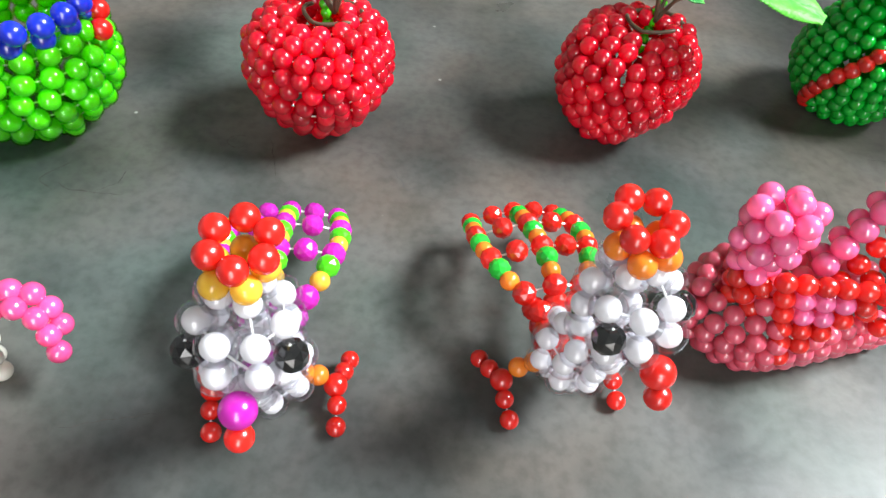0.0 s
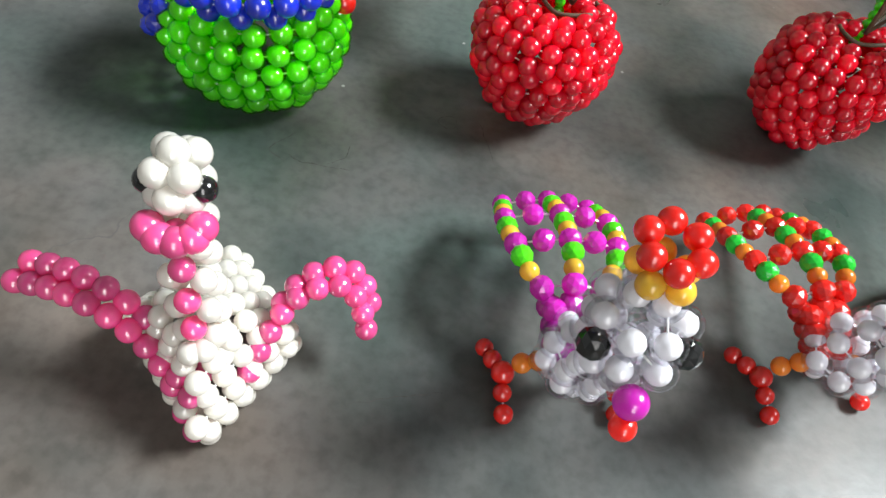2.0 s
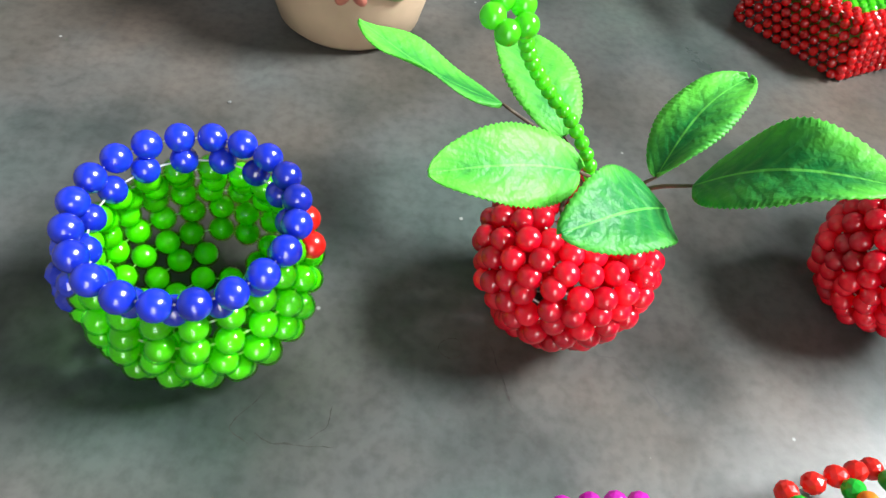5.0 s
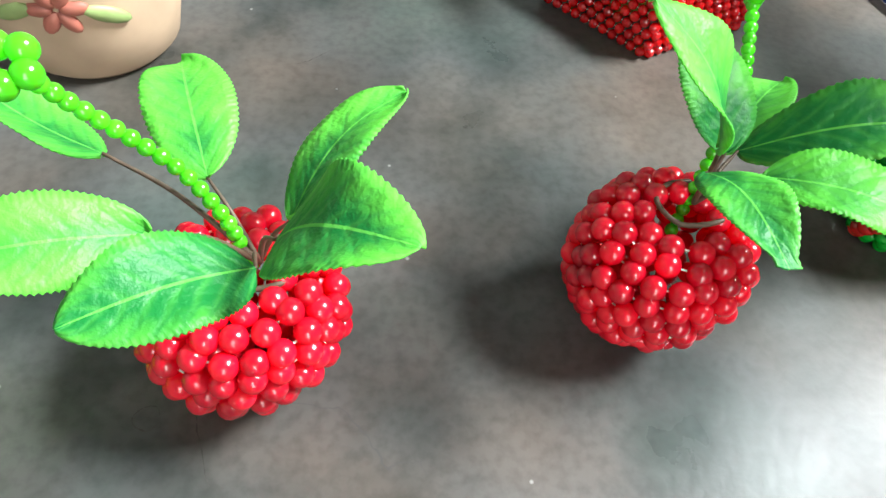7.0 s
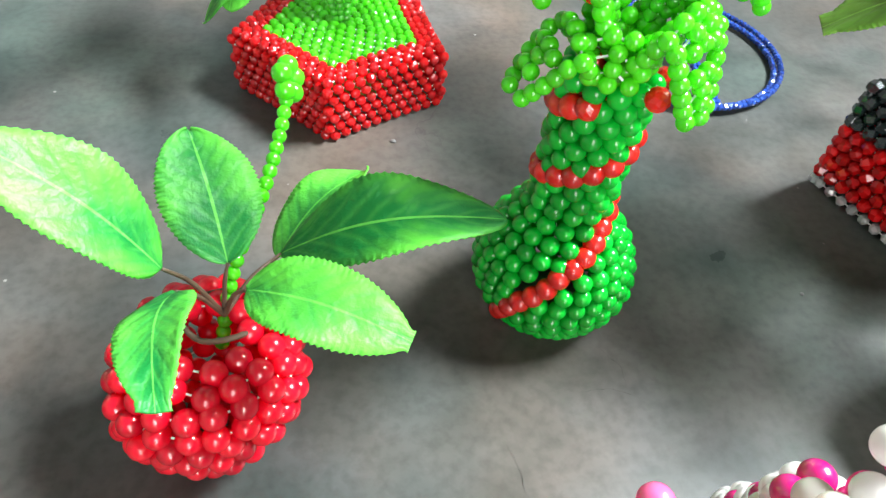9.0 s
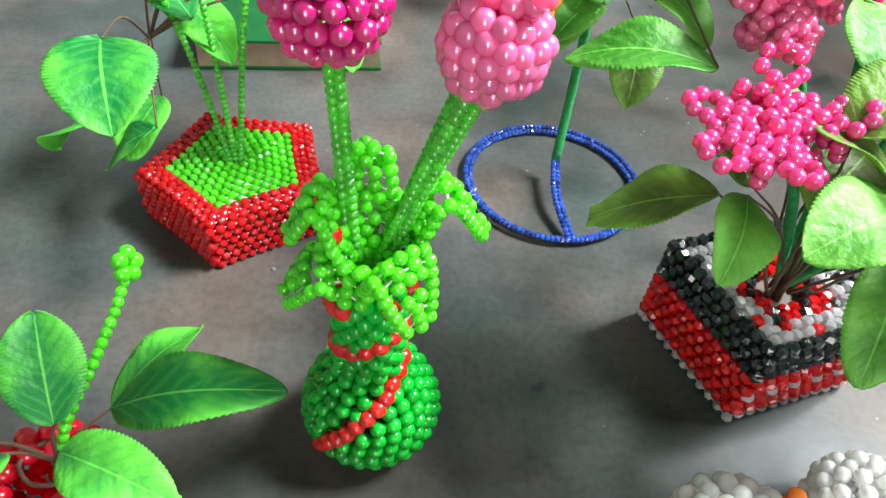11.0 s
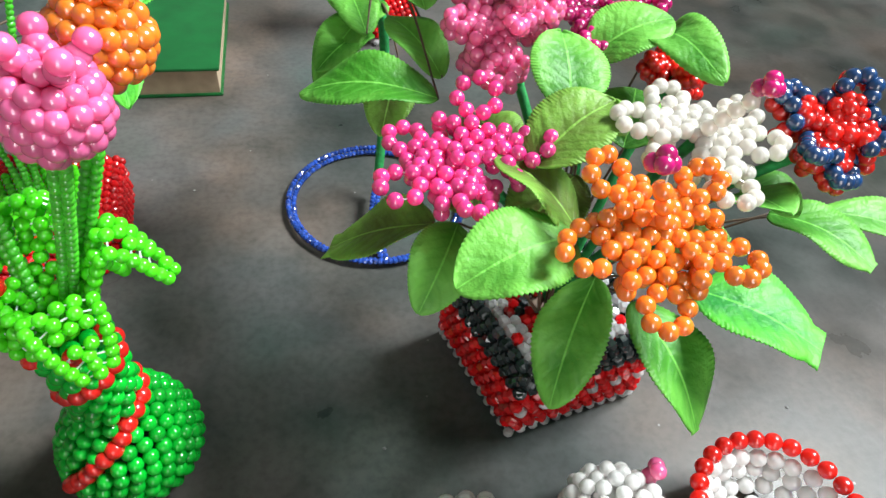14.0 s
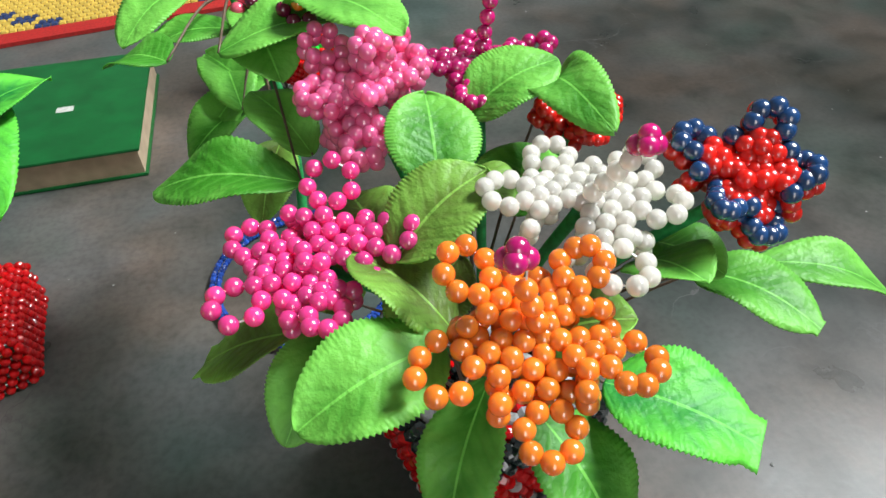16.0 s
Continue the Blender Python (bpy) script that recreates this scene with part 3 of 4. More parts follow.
# ---- white swan ----
def swan():
    t = thing("beaded_swan", "white pearl bead swan with pink spread wings", "swan ornament", (-0.15, 0.1, 0))
    r = 0.0046
    body = []
    rows = [(0.0045, 1.0), (0.0125, 1.08), (0.0205, 0.98), (0.0285, 0.8), (0.036, 0.6), (0.043, 0.42)]
    for k, (z, s) in enumerate(rows):
        cx, cy = -0.158 - 0.0006 * k, 0.1 - 0.0028 * k
        corners = [Vector((cx + 0.009, cy - 0.041 * s, z)), Vector((cx + 0.031 * s, cy + 0.004, z)), Vector((cx - 0.001, cy + 0.04 * s, z)), Vector((cx - 0.031 * s, cy + 0.002, z))]
        for a, b in zip(corners, corners[1:] + corners[:1]):
            n = max(1, round((b - a).length / (2.1 * r)))
            for i in range(n):
                p = a.lerp(b, (i + 0.5 * (k % 2)) / n)
                pink = k in (1, 3) and abs(p.x - cx - 0.002) < 0.006 and p.y < cy - 0.02
                body.append((p, r, "swanpink" if pink else "pearl"))
    string_beads(t, "body", body, "white pearl beads")
    neck = []
    for i in range(11):
        f = i / 10
        c = Vector((-0.152 - 0.007 * f, 0.082 + 0.014 * f * f, 0.026 + 0.064 * f))
        if i % 2 == 0:
            ring = ((0, -0.0068, "swanpink"), (0.0064, 0.002, "pearl"), (-0.0064, 0.002, "pearl"))
        else:
            ring = ((0.0056, -0.0036, "pearl"), (-0.0056, -0.0036, "pearl"), (0, 0.0072, "pearl"))
        for dx, dy, col in ring:
            neck.append((c + Vector((dx, dy, 0)), r, col))
    string_beads(t, "neck", neck, "white neck with a pink bead line down the front")
    hc = Vector((-0.16, 0.1005, 0.1055))
    head = [(hc + Vector((0.86 * d[0], d[1], d[2])) * 0.0092, 0.0052, "pearl") for d in ((0.55, -0.6, 0.5), (-0.55, -0.6, 0.5), (0.55, 0.6, 0.5), (-0.55, 0.6, 0.5), (0.62, 0.5, -0.6), (-0.62, 0.5, -0.6), (0.0, 0.0, 1.0), (0, 1.1, 0), (0, -1.0, -0.25), (0.6, -0.6, -0.5), (-0.6, -0.6, -0.5))]
    string_beads(t, "head", head, "white pearl beads")
    for s in (-1, 1):
        string_beads(t, "eye", [(hc + Vector((s * 0.0088, -0.0035, -0.0015)), 0.0045, "black")], "black bead eye")
    bc = Vector((-0.1585, 0.0885, 0.0965))
    string_beads(t, "beak", [(bc + Vector((0.0085 * math.cos(a), 0.006 * math.sin(a), 0.003 * math.sin(a))), 0.0053, "swanpink") for a in (3.6, 4.25, 4.9, 5.6, 6.2)], "pink bead beak")

    def wing(line):
        a = spaced(line, 0.0088)
        b = [(p + q) / 2 + Vector((0.001, 0.0072, 0.0035)) for p, q in zip(a[2:], a[3:])]
        string_beads(t, "wing", [(p, r + 0.0002, "swanpink") for q in (a, b) for p in q], "pink pearl bead wing")

    wing([(-0.163, 0.068, 0.024), (-0.172, 0.076, 0.03), (-0.182, 0.08, 0.039), (-0.194, 0.083, 0.046), (-0.212, 0.089, 0.044), (-0.235, 0.095, 0.035)])
    wing([(-0.138, 0.08, 0.02), (-0.134, 0.09, 0.028), (-0.126, 0.102, 0.04), (-0.114, 0.108, 0.046), (-0.104, 0.11, 0.043), (-0.097, 0.106, 0.03), (-0.095, 0.103, 0.017)])
    return t


settle(swan(), 0.007, 0.001)


# ---- pink duck with a red heart ----
def duck():
    c = Vector((0.232, 0.179, 0))
    t = thing("beaded_duck", "pink bead duck with a red bead heart and raised tail", "duck ornament", c)
    r = 0.0047
    # a boat-shaped hull of bead rows, pointed and raised at the breast
    body = []
    for k in range(7):
        z = 0.0047 + 0.0079 * k
        s = (0.78, 0.94, 1.0, 0.97, 0.86, 0.66, 0.42)[k]
        back = (1.0, 1.0, 1.0, 0.86, 0.55, 0.2, -0.15)[k]
        for side in (-1, 1):
            prow, mid, stern = c + Vector((-0.056 * s, -0.012, z)), c + Vector((-0.01, side * 0.029 * s - 0.006, z)), c + Vector((0.056 * back, side * 0.014 * s + 0.004, z))
            body += [(p, r, "rose") for p in spaced([prow, prow.lerp(mid, 0.5) + Vector((-0.006, side * 0.006, 0)), mid, stern], 0.0096)]
    string_beads(t, "body", body, "rose pink beads")
    neck = []
    for i in range(5):
        p = c + Vector((-0.03 - 0.002 * i, -0.017, 0.04 + 0.0072 * i))
        for a in range(4):
            neck.append((p + Vector((0.007 * math.cos(a * 1.571 + i), 0.007 * math.sin(a * 1.571 + i), 0)), r, "red" if i < 3 else "pink"))
    string_beads(t, "neck", neck, "red bead neck below a pink head")
    hc = c + Vector((-0.036, -0.017, 0.085))
    head = [(hc + Vector((0.0115 * math.cos(a * 1.047 + 0.5 * k), 0.0095 * math.sin(a * 1.047 + 0.5 * k), dz)), 0.0052, "pink") for k, dz in enumerate((-0.009, 0.0, 0.009)) for a in range(6)]
    string_beads(t, "head", head + [(hc + Vector((0.003, 0, 0.013)), 0.0052, "pink")], "pink bead head")
    heart = []
    for k in range(6):
        n = k + 1
        heart += [(c + Vector((-0.012 + 0.0088 * (j - (n - 1) / 2) + 0.002 * k, -0.036 + 0.002 * k, 0.022 + 0.0078 * k)), r, "pink" if 0 < j < n - 1 and k in (3, 4) else "red") for j in range(n)]
    string_beads(t, "heart", heart, "red bead heart with a pink middle")
    tail = []
    for k in range(12):
        for j in range(5):
            p = c + Vector((-0.002 + 0.0052 * k + 0.0085 * j, -0.012 + 0.0035 * k - 0.003 * j, 0.06 + 0.0082 * k - 0.0062 * j))
            tail.append((p, r * (1.18 if j == 0 else 1.0), "pink" if j == 0 or k == 11 else "red"))
            if j == 0:
                tail.append((p + Vector((0.002, 0.009, -0.002)), r, "pink"))
    string_beads(t, "tail", tail, "raised tail of pink and red beads")


duck()


# ---- five-sided red planter with lime top ----
def star_planter():
    c = Vector((0.236, 0.605, 0))
    t = thing("beaded_planter", "low five-sided red bead planter with a lime green top", "planter", c)
    R, r, h = 0.077, 0.0037, 0.044
    ang = [radians(-101 + 72 * k) for k in range(5)]
    cor = [c + Vector((R * math.cos(a), R * math.sin(a), 0)) for a in ang]
    for k in range(5):
        a, b = cor[k], cor[(k + 1) % 5]
        inward = (c - (a + b) / 2).normalized()
        items = []
        for row in range(6):
            n = 11 + (row % 2)
            for i in (range(n) if row % 2 else reversed(range(n))):
                f = (i + 0.5 * (1 - row % 2)) / 11
                if f > 0.999:
                    continue
                items.append((a.lerp(b, f) + inward * 0.0015 * math.sin(math.pi * f) + Vector((0, 0, r + 0.0071 * row)), r, "deepred"))
        string_beads(t, "side", items, "red bead side", kind="facet")
    items = []
    for s in (0.95, 0.86, 0.775):
        for k in range(5):
            a, b = c + (cor[k] - c) * s, c + (cor[(k + 1) % 5] - c) * s
            inward = (c - (a + b) / 2).normalized()
            n = max(2, round(11 * s))
            items += [(a.lerp(b, i / n) + inward * 0.0015 * s * math.sin(math.pi * i / n) + Vector((0, 0, h)), r, "deepred") for i in range(n)]
    string_beads(t, "rim", items, "red bead rim", kind="facet")
    items = []
    for s in (0.68, 0.58, 0.48, 0.38, 0.28, 0.18, 0.08):
        for k in range(5):
            a, b = c + (cor[k] - c) * s, c + (cor[(k + 1) % 5] - c) * s
            n = max(1, round(10.5 * s))
            items += [(a.lerp(b, i / n) + Vector((0, 0, h)), r, "lime") for i in range(n)]
    string_beads(t, "top", items, "lime green bead top", kind="facet")
    me = link_mesh("filling", box_bm(c.x - 0.03, c.y - 0.03, 0.001, c.x + 0.03, c.y + 0.03, h - 0.008, 0.004), LEAF_OLIVE)
    part("filling", me, None, t, "dark green stuffing")
    p = thing("artificial_plant", "tall bead-stemmed plant with broad green fabric leaves", "plant", c + Vector((0, 0, h)), "potted bead plants")
    o = c + Vector((0, 0, h))
    tops = [(-0.052, 0.03, 0.17), (-0.014, 0.022, 0.19), (0.03, 0.03, 0.18)]
    for d in tops:
        line = spaced([o + Vector((d[0] * 0.08, 0, 0)), o + Vector(d) * 0.5 + Vector((0, 0.004, 0.01)), o + Vector(d)], 0.0042)
        string_beads(p, "stem", [(q, 0.0027, "stemgreen") for q in line], "stem of clear green beads")
    hub = o + Vector((-0.05, 0.02, 0.1))
    for b, tip, wd, kw in (
            ((0.1889, 0.5206, 0.2000), (0.204, 0.452, 0.18), 0.056, dict(arch=0.14)),
            ((0.1596, 0.5422, 0.1300), (0.124, 0.565, 0.091), 0.04, dict(arch=0.1)),
            ((0.1893, 0.5760, 0.1000), (0.145, 0.573, 0.062), 0.032, dict(arch=0.1)),
            ((0.1897, 0.7000, 0.1400), (0.2462, 0.6043, 0.1300), 0.042, dict(arch=0.12)),
            ((0.2995, 0.7253, 0.1500), (0.3333, 0.5766, 0.1400), 0.045, dict(arch=0.12)),
            ((0.1957, 0.6110, 0.1900), (0.1509, 0.5827, 0.2000), 0.045, dict(arch=0.1)),
            ((0.2183, 0.6234, 0.1600), (0.1652, 0.6923, 0.1700), 0.045, dict(arch=0.1)),
            ((0.2882, 0.6589, 0.1600), (0.3574, 0.7227, 0.1700), 0.05, dict(arch=0.1)),
            ((0.2033, 0.6565, 0.1700), (0.2338, 0.7512, 0.1700), 0.045, dict(arch=0.1)),
            ((0.3112, 0.6787, 0.2000), (0.345, 0.5755, 0.205), 0.05, dict(arch=0.12)),
            ((0.1863, 0.6180, 0.1000), (0.1621, 0.5719, 0.0700), 0.04, dict(arch=0.1))):
        leaf(p, b, tip, wd, twig_from=hub, **kw)


star_planter()


# ---- green gourd vase with tulips ----
def gourd_vase():
    base = Vector((0.334, 0.383, 0))
    t = thing("beaded_vase", "green bead gourd vase with a red spiral stripe", "vase", base)
    r = 0.0047

    def axis(z):
        return base + Vector((-0.03 * z, -0.02 * z - 0.25 * max(0, z - 0.07) ** 1.5, z))

    def radius(z):
        knots = [(0.0, 0.021), (0.006, 0.0255), (0.014, 0.0325), (0.024, 0.0375), (0.034, 0.039), (0.044, 0.0375), (0.054, 0.0335), (0.064, 0.0275), (0.073, 0.0215), (0.08, 0.0172), (0.095, 0.0165), (0.2, 0.0165)]
        for (a, ra), (b, rb) in zip(knots, knots[1:]):
            if a <= z <= b:
                return ra + (rb - ra) * (z - a) / (b - a)
        return 0.013

    def helix(z):
        turns = [(0.0, -165), (0.02, -150), (0.038, -135), (0.06, -105), (0.08, -50), (0.1, 165), (0.126, 325), (0.14, 530), (0.2, 900)]
        for (a, ta), (b, tb) in zip(turns, turns[1:]):
            if z <= b:
                return radians(ta + (tb - ta) * (z - a) / (b - a))
        return 0.0

    red_line = []
    z = 0.008
    while z < 0.15:
        a = helix(z)
        p = axis(z) + Vector((math.cos(a), math.sin(a), 0)) * (radius(z) + 0.0012)
        if not red_line or (p - red_line[-1]).length >= 0.0078:
            red_line.append(p)
        z += 0.0003
    green = []
    for k, z in enumerate([0.005 + 0.0072 * q for q in range(11)] + [0.086 + 0.0078 * q for q in range(10)]):
        R = radius(z)
        n = max(6, round(2 * math.pi * R / 0.0091))
        for i in range(n):
            a = 2 * math.pi * (i + 0.5 * (k % 2)) / n
            p = axis(z) + Vector((R * math.cos(a), R * math.sin(a), 0))
            if min((p - q).length for q in red_line) > 0.0048:
                green.append((p, r, "emerald"))
    string_beads(t, "bulb", [g for g in green if g[0].z < 0.08], "emerald green bead bulb", kind="round")
    string_beads(t, "neck", [g for g in green if g[0].z >= 0.08], "emerald green bead neck", kind="round")
    string_beads(t, "spiral_stripe", [(p, r * 1.14, "red") for p in red_line], "red bead stripe winding upwards", kind="round")
    top = axis(0.162)
    rb = 0.0034
    for tip, mid, wide in (((-0.041, 0.001, -0.012), (-0.024, -0.005, 0.016), 0.014), ((-0.036, 0.006, 0.024), (-0.022, 0.004, 0.05), 0.013), ((0.024, -0.031, -0.009), (0.014, -0.022, 0.03), 0.015),
                           ((0.058, 0.01, 0.016), (0.034, 0.008, 0.05), 0.012), ((0.002, 0.042, 0.035), (0.0, 0.024, 0.058), 0.012), ((-0.012, -0.022, 0.0), (-0.008, -0.016, 0.02), 0.012), ((0.03, 0.024, 0.012), (0.02, 0.016, 0.034), 0.012)):
        line = spaced([Vector((0, 0, 0)), Vector(mid) * 0.6, Vector(mid), Vector(tip)], 0.0056)
        side = Vector(tip).cross(Vector((0, 0, 1))).normalized()
        items = []
        for i, p in enumerate(line):
            f = i / max(1, len(line) - 1)
            half = wide * (0.25 + 0.75 * math.sin(math.pi * min(1, 0.1 + f * 0.9)) ** 0.7) if f < 0.98 else 0
            n = max(1, round(2 * half / 0.0068) + (i % 2))
            for j in range(n):
                u = 0 if n == 1 else 2 * j / (n - 1) - 1
                if n >= 4 and abs(u) < 0.4 and i % 4 == 2:
                    continue
                items.append((top + p + side * u * half - Vector((0, 0, 0.005 * u * u)), rb, "pearl_lime"))
        string_beads(t, "leaf", items, "drooping leaf of pale green pearls")
    red = [top + Vector(d) for d in ((-0.013, -0.009, 0.006), (0.01, -0.021, -0.003), (-0.012, -0.013, -0.012), (-0.016, -0.004, 0.03), (0.02, -0.004, -0.006))]
    string_beads(t, "red_bead_trim", [(p, 0.005, "red", "facet") for p in red], "red beads among the leaves")
    for c, foot, name, top_h, label in (((0.316, 0.384, 0.269), (-0.006, 0, 0), "magenta", 0.95, "magenta pearl bead tulip on a green bead stem"),
                                        ((0.366, 0.354, 0.274), (0.006, 0.002, 0), "pink", 0.75, "pink pearl bead tulip on a green bead stem"),
                                        ((0.377, 0.386, 0.281), (0.008, 0.006, 0), "orange", 0.75, "orange pearl bead tulip on a green bead stem")):
        c = Vector(c)
        f = thing("beaded_tulip", label, "tulip", c, "bead tulips")
        a = top + Vector(foot)
        ax = (c - a).normalized()
        line = spaced([a, a.lerp(c, 0.5) + Vector((0, 0.003, 0)), c], 0.0042)
        string_beads(f, "stem", [(p + Vector(d), 0.0026, "stemgreen") for p in line for d in ((0.0019, 0, 0), (-0.0019, 0.001, 0.002))], "stem of clear green beads")
        q = Vector((0, 0, 1)).rotation_difference((ax + Vector((0, 0.25, 0.4))).normalized())
        prof = [(0.007, 0.002), (0.0145, 0.007), (0.0195, 0.0145), (0.021, 0.0225), (0.0205, 0.0305), (0.0165, 0.0385), (0.0105, 0.0455)]
        items = [(c + q @ p * top_h, 0.0043, col) for p, _, col in net_of_revolution(prof, 0.0043, name, (0, 0, 0), (0, 0), 0.03, 0.0005)]
        for k in range(4):
            aa = k * 1.571 + 0.5
            items.append((c + q @ Vector((0.0125 * math.cos(aa), 0.0125 * math.sin(aa), 0.049)) * top_h, 0.0044, name))
            items.append((c + q @ Vector((0.0165 * math.cos(aa), 0.0165 * math.sin(aa), 0.055)) * top_h, 0.0046, name))
        string_beads(f, "bloom", items)


gourd_vase()


# ---- blue ring stand with a wrapped stem ----
def ring_stand():
    c = Vector((0.515, 0.6235, 0.0))
    t = thing("ring_stand", "blue crystal bead ring stand with a green wrapped stem", "plant stand", c)
    items = []
    for i in range(118):
        a = 2 * math.pi * i / 118
        p = c + Vector((0.0795 * math.cos(a), 0.0795 * math.sin(a), 0.0045))
        items += [(p + Vector((0.0022 * math.cos(a), 0.0022 * math.sin(a), 0.0018)), 0.0026, "ringblue", "cut"), (p + Vector((-0.0022 * math.cos(a), -0.0022 * math.sin(a), -0.001)), 0.0026, "ringblue", "cut")]
    string_beads(t, "ring", items, "ring of dark blue crystal beads", kind="cut")
    foot = c + Vector((-0.003, -0.0795, 0.006))
    mid = c + Vector((0.002, 0.008, 0.022))
    string_beads(t, "spoke", [(p + Vector((dx, 0, 0)), 0.0026, "ringblue", "cut") for p in spaced([foot, foot.lerp(mid, 0.5) + Vector((-0.006, 0, 0.002)), mid], 0.0046) for dx in (0.002, -0.002)], "spoke of blue crystal beads")
    top = Vector((0.502, 0.668, 0.275))
    line = spline([mid, (0.524, 0.652, 0.09), (0.522, 0.655, 0.165), (0.51, 0.66, 0.21), top], 30)
    tube("stem", line, 0.0042, GREENTAPE, t, "stem wrapped in green tape", 10)
    tube("bare_wire", [mid - Vector((0, 0, 0.006)), mid + Vector((0, 0, 0.008))], 0.0022, BLUEWIRE, t)
    for b, tip, w, kw in (
            ((0.529, 0.468, 0.217), (0.446, 0.503, 0.202), 0.04, dict(arch=0.12, twist=-12)),
            ((0.537, 0.497, 0.213), (0.508, 0.545, 0.232), 0.034, dict(arch=0.1)),
            ((0.508, 0.6, 0.2), (0.478, 0.642, 0.211), 0.034, dict(arch=0.1, twist=-25)),
            ((0.505, 0.6, 0.19), (0.461, 0.56, 0.18), 0.034, dict(arch=0.1)),
            ((0.52, 0.6, 0.262), (0.53, 0.542, 0.238), 0.04, dict(arch=0.12)),
            ((0.545, 0.57, 0.26), (0.592, 0.48, 0.281), 0.045, dict(arch=0.12)),
            ((0.5039, 0.5946, 0.2450), (0.4525, 0.5889, 0.2400), 0.04, dict(arch=0.12)),
            ((0.4798, 0.6522, 0.2500), (0.4376, 0.5930, 0.2400), 0.04, dict(arch=0.12)),
            ((0.5191, 0.5578, 0.2600), (0.5286, 0.5169, 0.2450), 0.04, dict(arch=0.12)),
            ((0.5189, 0.6277, 0.2000), (0.4587, 0.5560, 0.1700), 0.035, dict(arch=0.1)),
            ((0.5000, 0.5776, 0.2000), (0.4859, 0.6660, 0.2000), 0.035, dict(arch=0.1)),
            ((0.4696, 0.5526, 0.2500), (0.4353, 0.5805, 0.2400), 0.04, dict(arch=0.1)),
            ((0.4993, 0.5332, 0.2600), (0.5784, 0.5514, 0.2600), 0.045, dict(arch=0.1)),
            ((0.52, 0.55, 0.19), (0.5, 0.5, 0.165), 0.035, dict(arch=0.1, mat=LEAF_OLIVE))):
        leaf(t, b, tip, w, twig_from=(0.515, 0.655, min(0.24, b[2])), **{"mat": LEAF_LIME, **kw})
    for p, outer, inner in (((0.5195, 0.5804, 0.2620), "rose", "maroon"), ((0.5446, 0.5486, 0.2720), "maroon", "orange"), ((0.5729, 0.5786, 0.2720), "pink", "orange")):
        p = Vector(p)
        f = thing("small_bead_flower", f"small flower of {outer} beads round a {inner} bead", "flower", p, "small bead flowers")
        string_beads(f, "petals", [(p + Vector((0.0085 * math.cos(a * 1.047), 0.0065 * math.sin(a * 1.047), 0.0055 * math.sin(a * 1.047))), 0.0042, outer) for a in range(6)])
        string_beads(f, "heart", [(p + Vector((0, -0.001, 0.003)), 0.0042, inner)])
        tube("stalk", [p, p + Vector((-0.01, 0.03, -0.02)), (0.51, 0.658, 0.22)], 0.0012, TWIG, f)
    return t


ring_stand()


# ---- square pot and its bouquet ----
def square_pot():
    near, u, v = Vector((0.578, 0.368, 0)), Vector((0.1, 0.021, 0)), Vector((-0.029, 0.094, 0))
    t = thing("beaded_pot", "square pot of red, black and clear beads with slanting rows", "flower pot", near + (u + v) / 2)
    r = 0.0045
    rows, n = 10, 11
    faces = [(near, v), (near, u), (near + u, v), (near + v, u)]
    for k, (o, d) in enumerate(faces):
        items = []
        for i in range(rows):
            for j in range(n):
                f = (j + 0.5 * (i % 2)) / (n - 0.5)
                c = "frost" if i == 0 else "deepred" if i < 6 else "darkbead"
                if k == 1 and 0 < i < 6 and (j % 2 == 0 and i % 3 == 0):
                    c = "frost"
                items.append((o + d * f + Vector((0, 0, r + 0.0083 * i)), r * (0.8 if i == 0 else 1.04), c, "cut"))
        string_beads(t, "side", items, "red bead side over a clear bottom row", kind="cut")
    items = []
    for i in range(1, 12):
        for j in range(1, 12):
            ring = min(i, j, 12 - i, 12 - j)
            if ring > 4:
                continue
            c = "frost" if ring in (1, 2) and (i * 5 + j * 3) % 7 else "deepred" if (i + 2 * j) % 3 else "darkbead"
            items.append((near + u * (i / 12) + v * (j / 12) + Vector((0, 0, 0.0815 - 0.0028 * ring + random.uniform(-0.001, 0.001))), r, c, "cut"))
    string_beads(t, "top", items, "bead top, black outside, then clear and red", kind="cut")
    c = near + (u + v) / 2
    part("filling", link_mesh("filling", box_bm(c.x - 0.036, c.y - 0.036, 0.002, c.x + 0.036, c.y + 0.036, 0.066, 0.004), TWIG), None, t, "dark stuffing")
    return c


POT = square_pot()
HUB = POT + Vector((0.0, 0.0, 0.072))
BOUQUET = Vector((0.006, 0.0, 0.002))


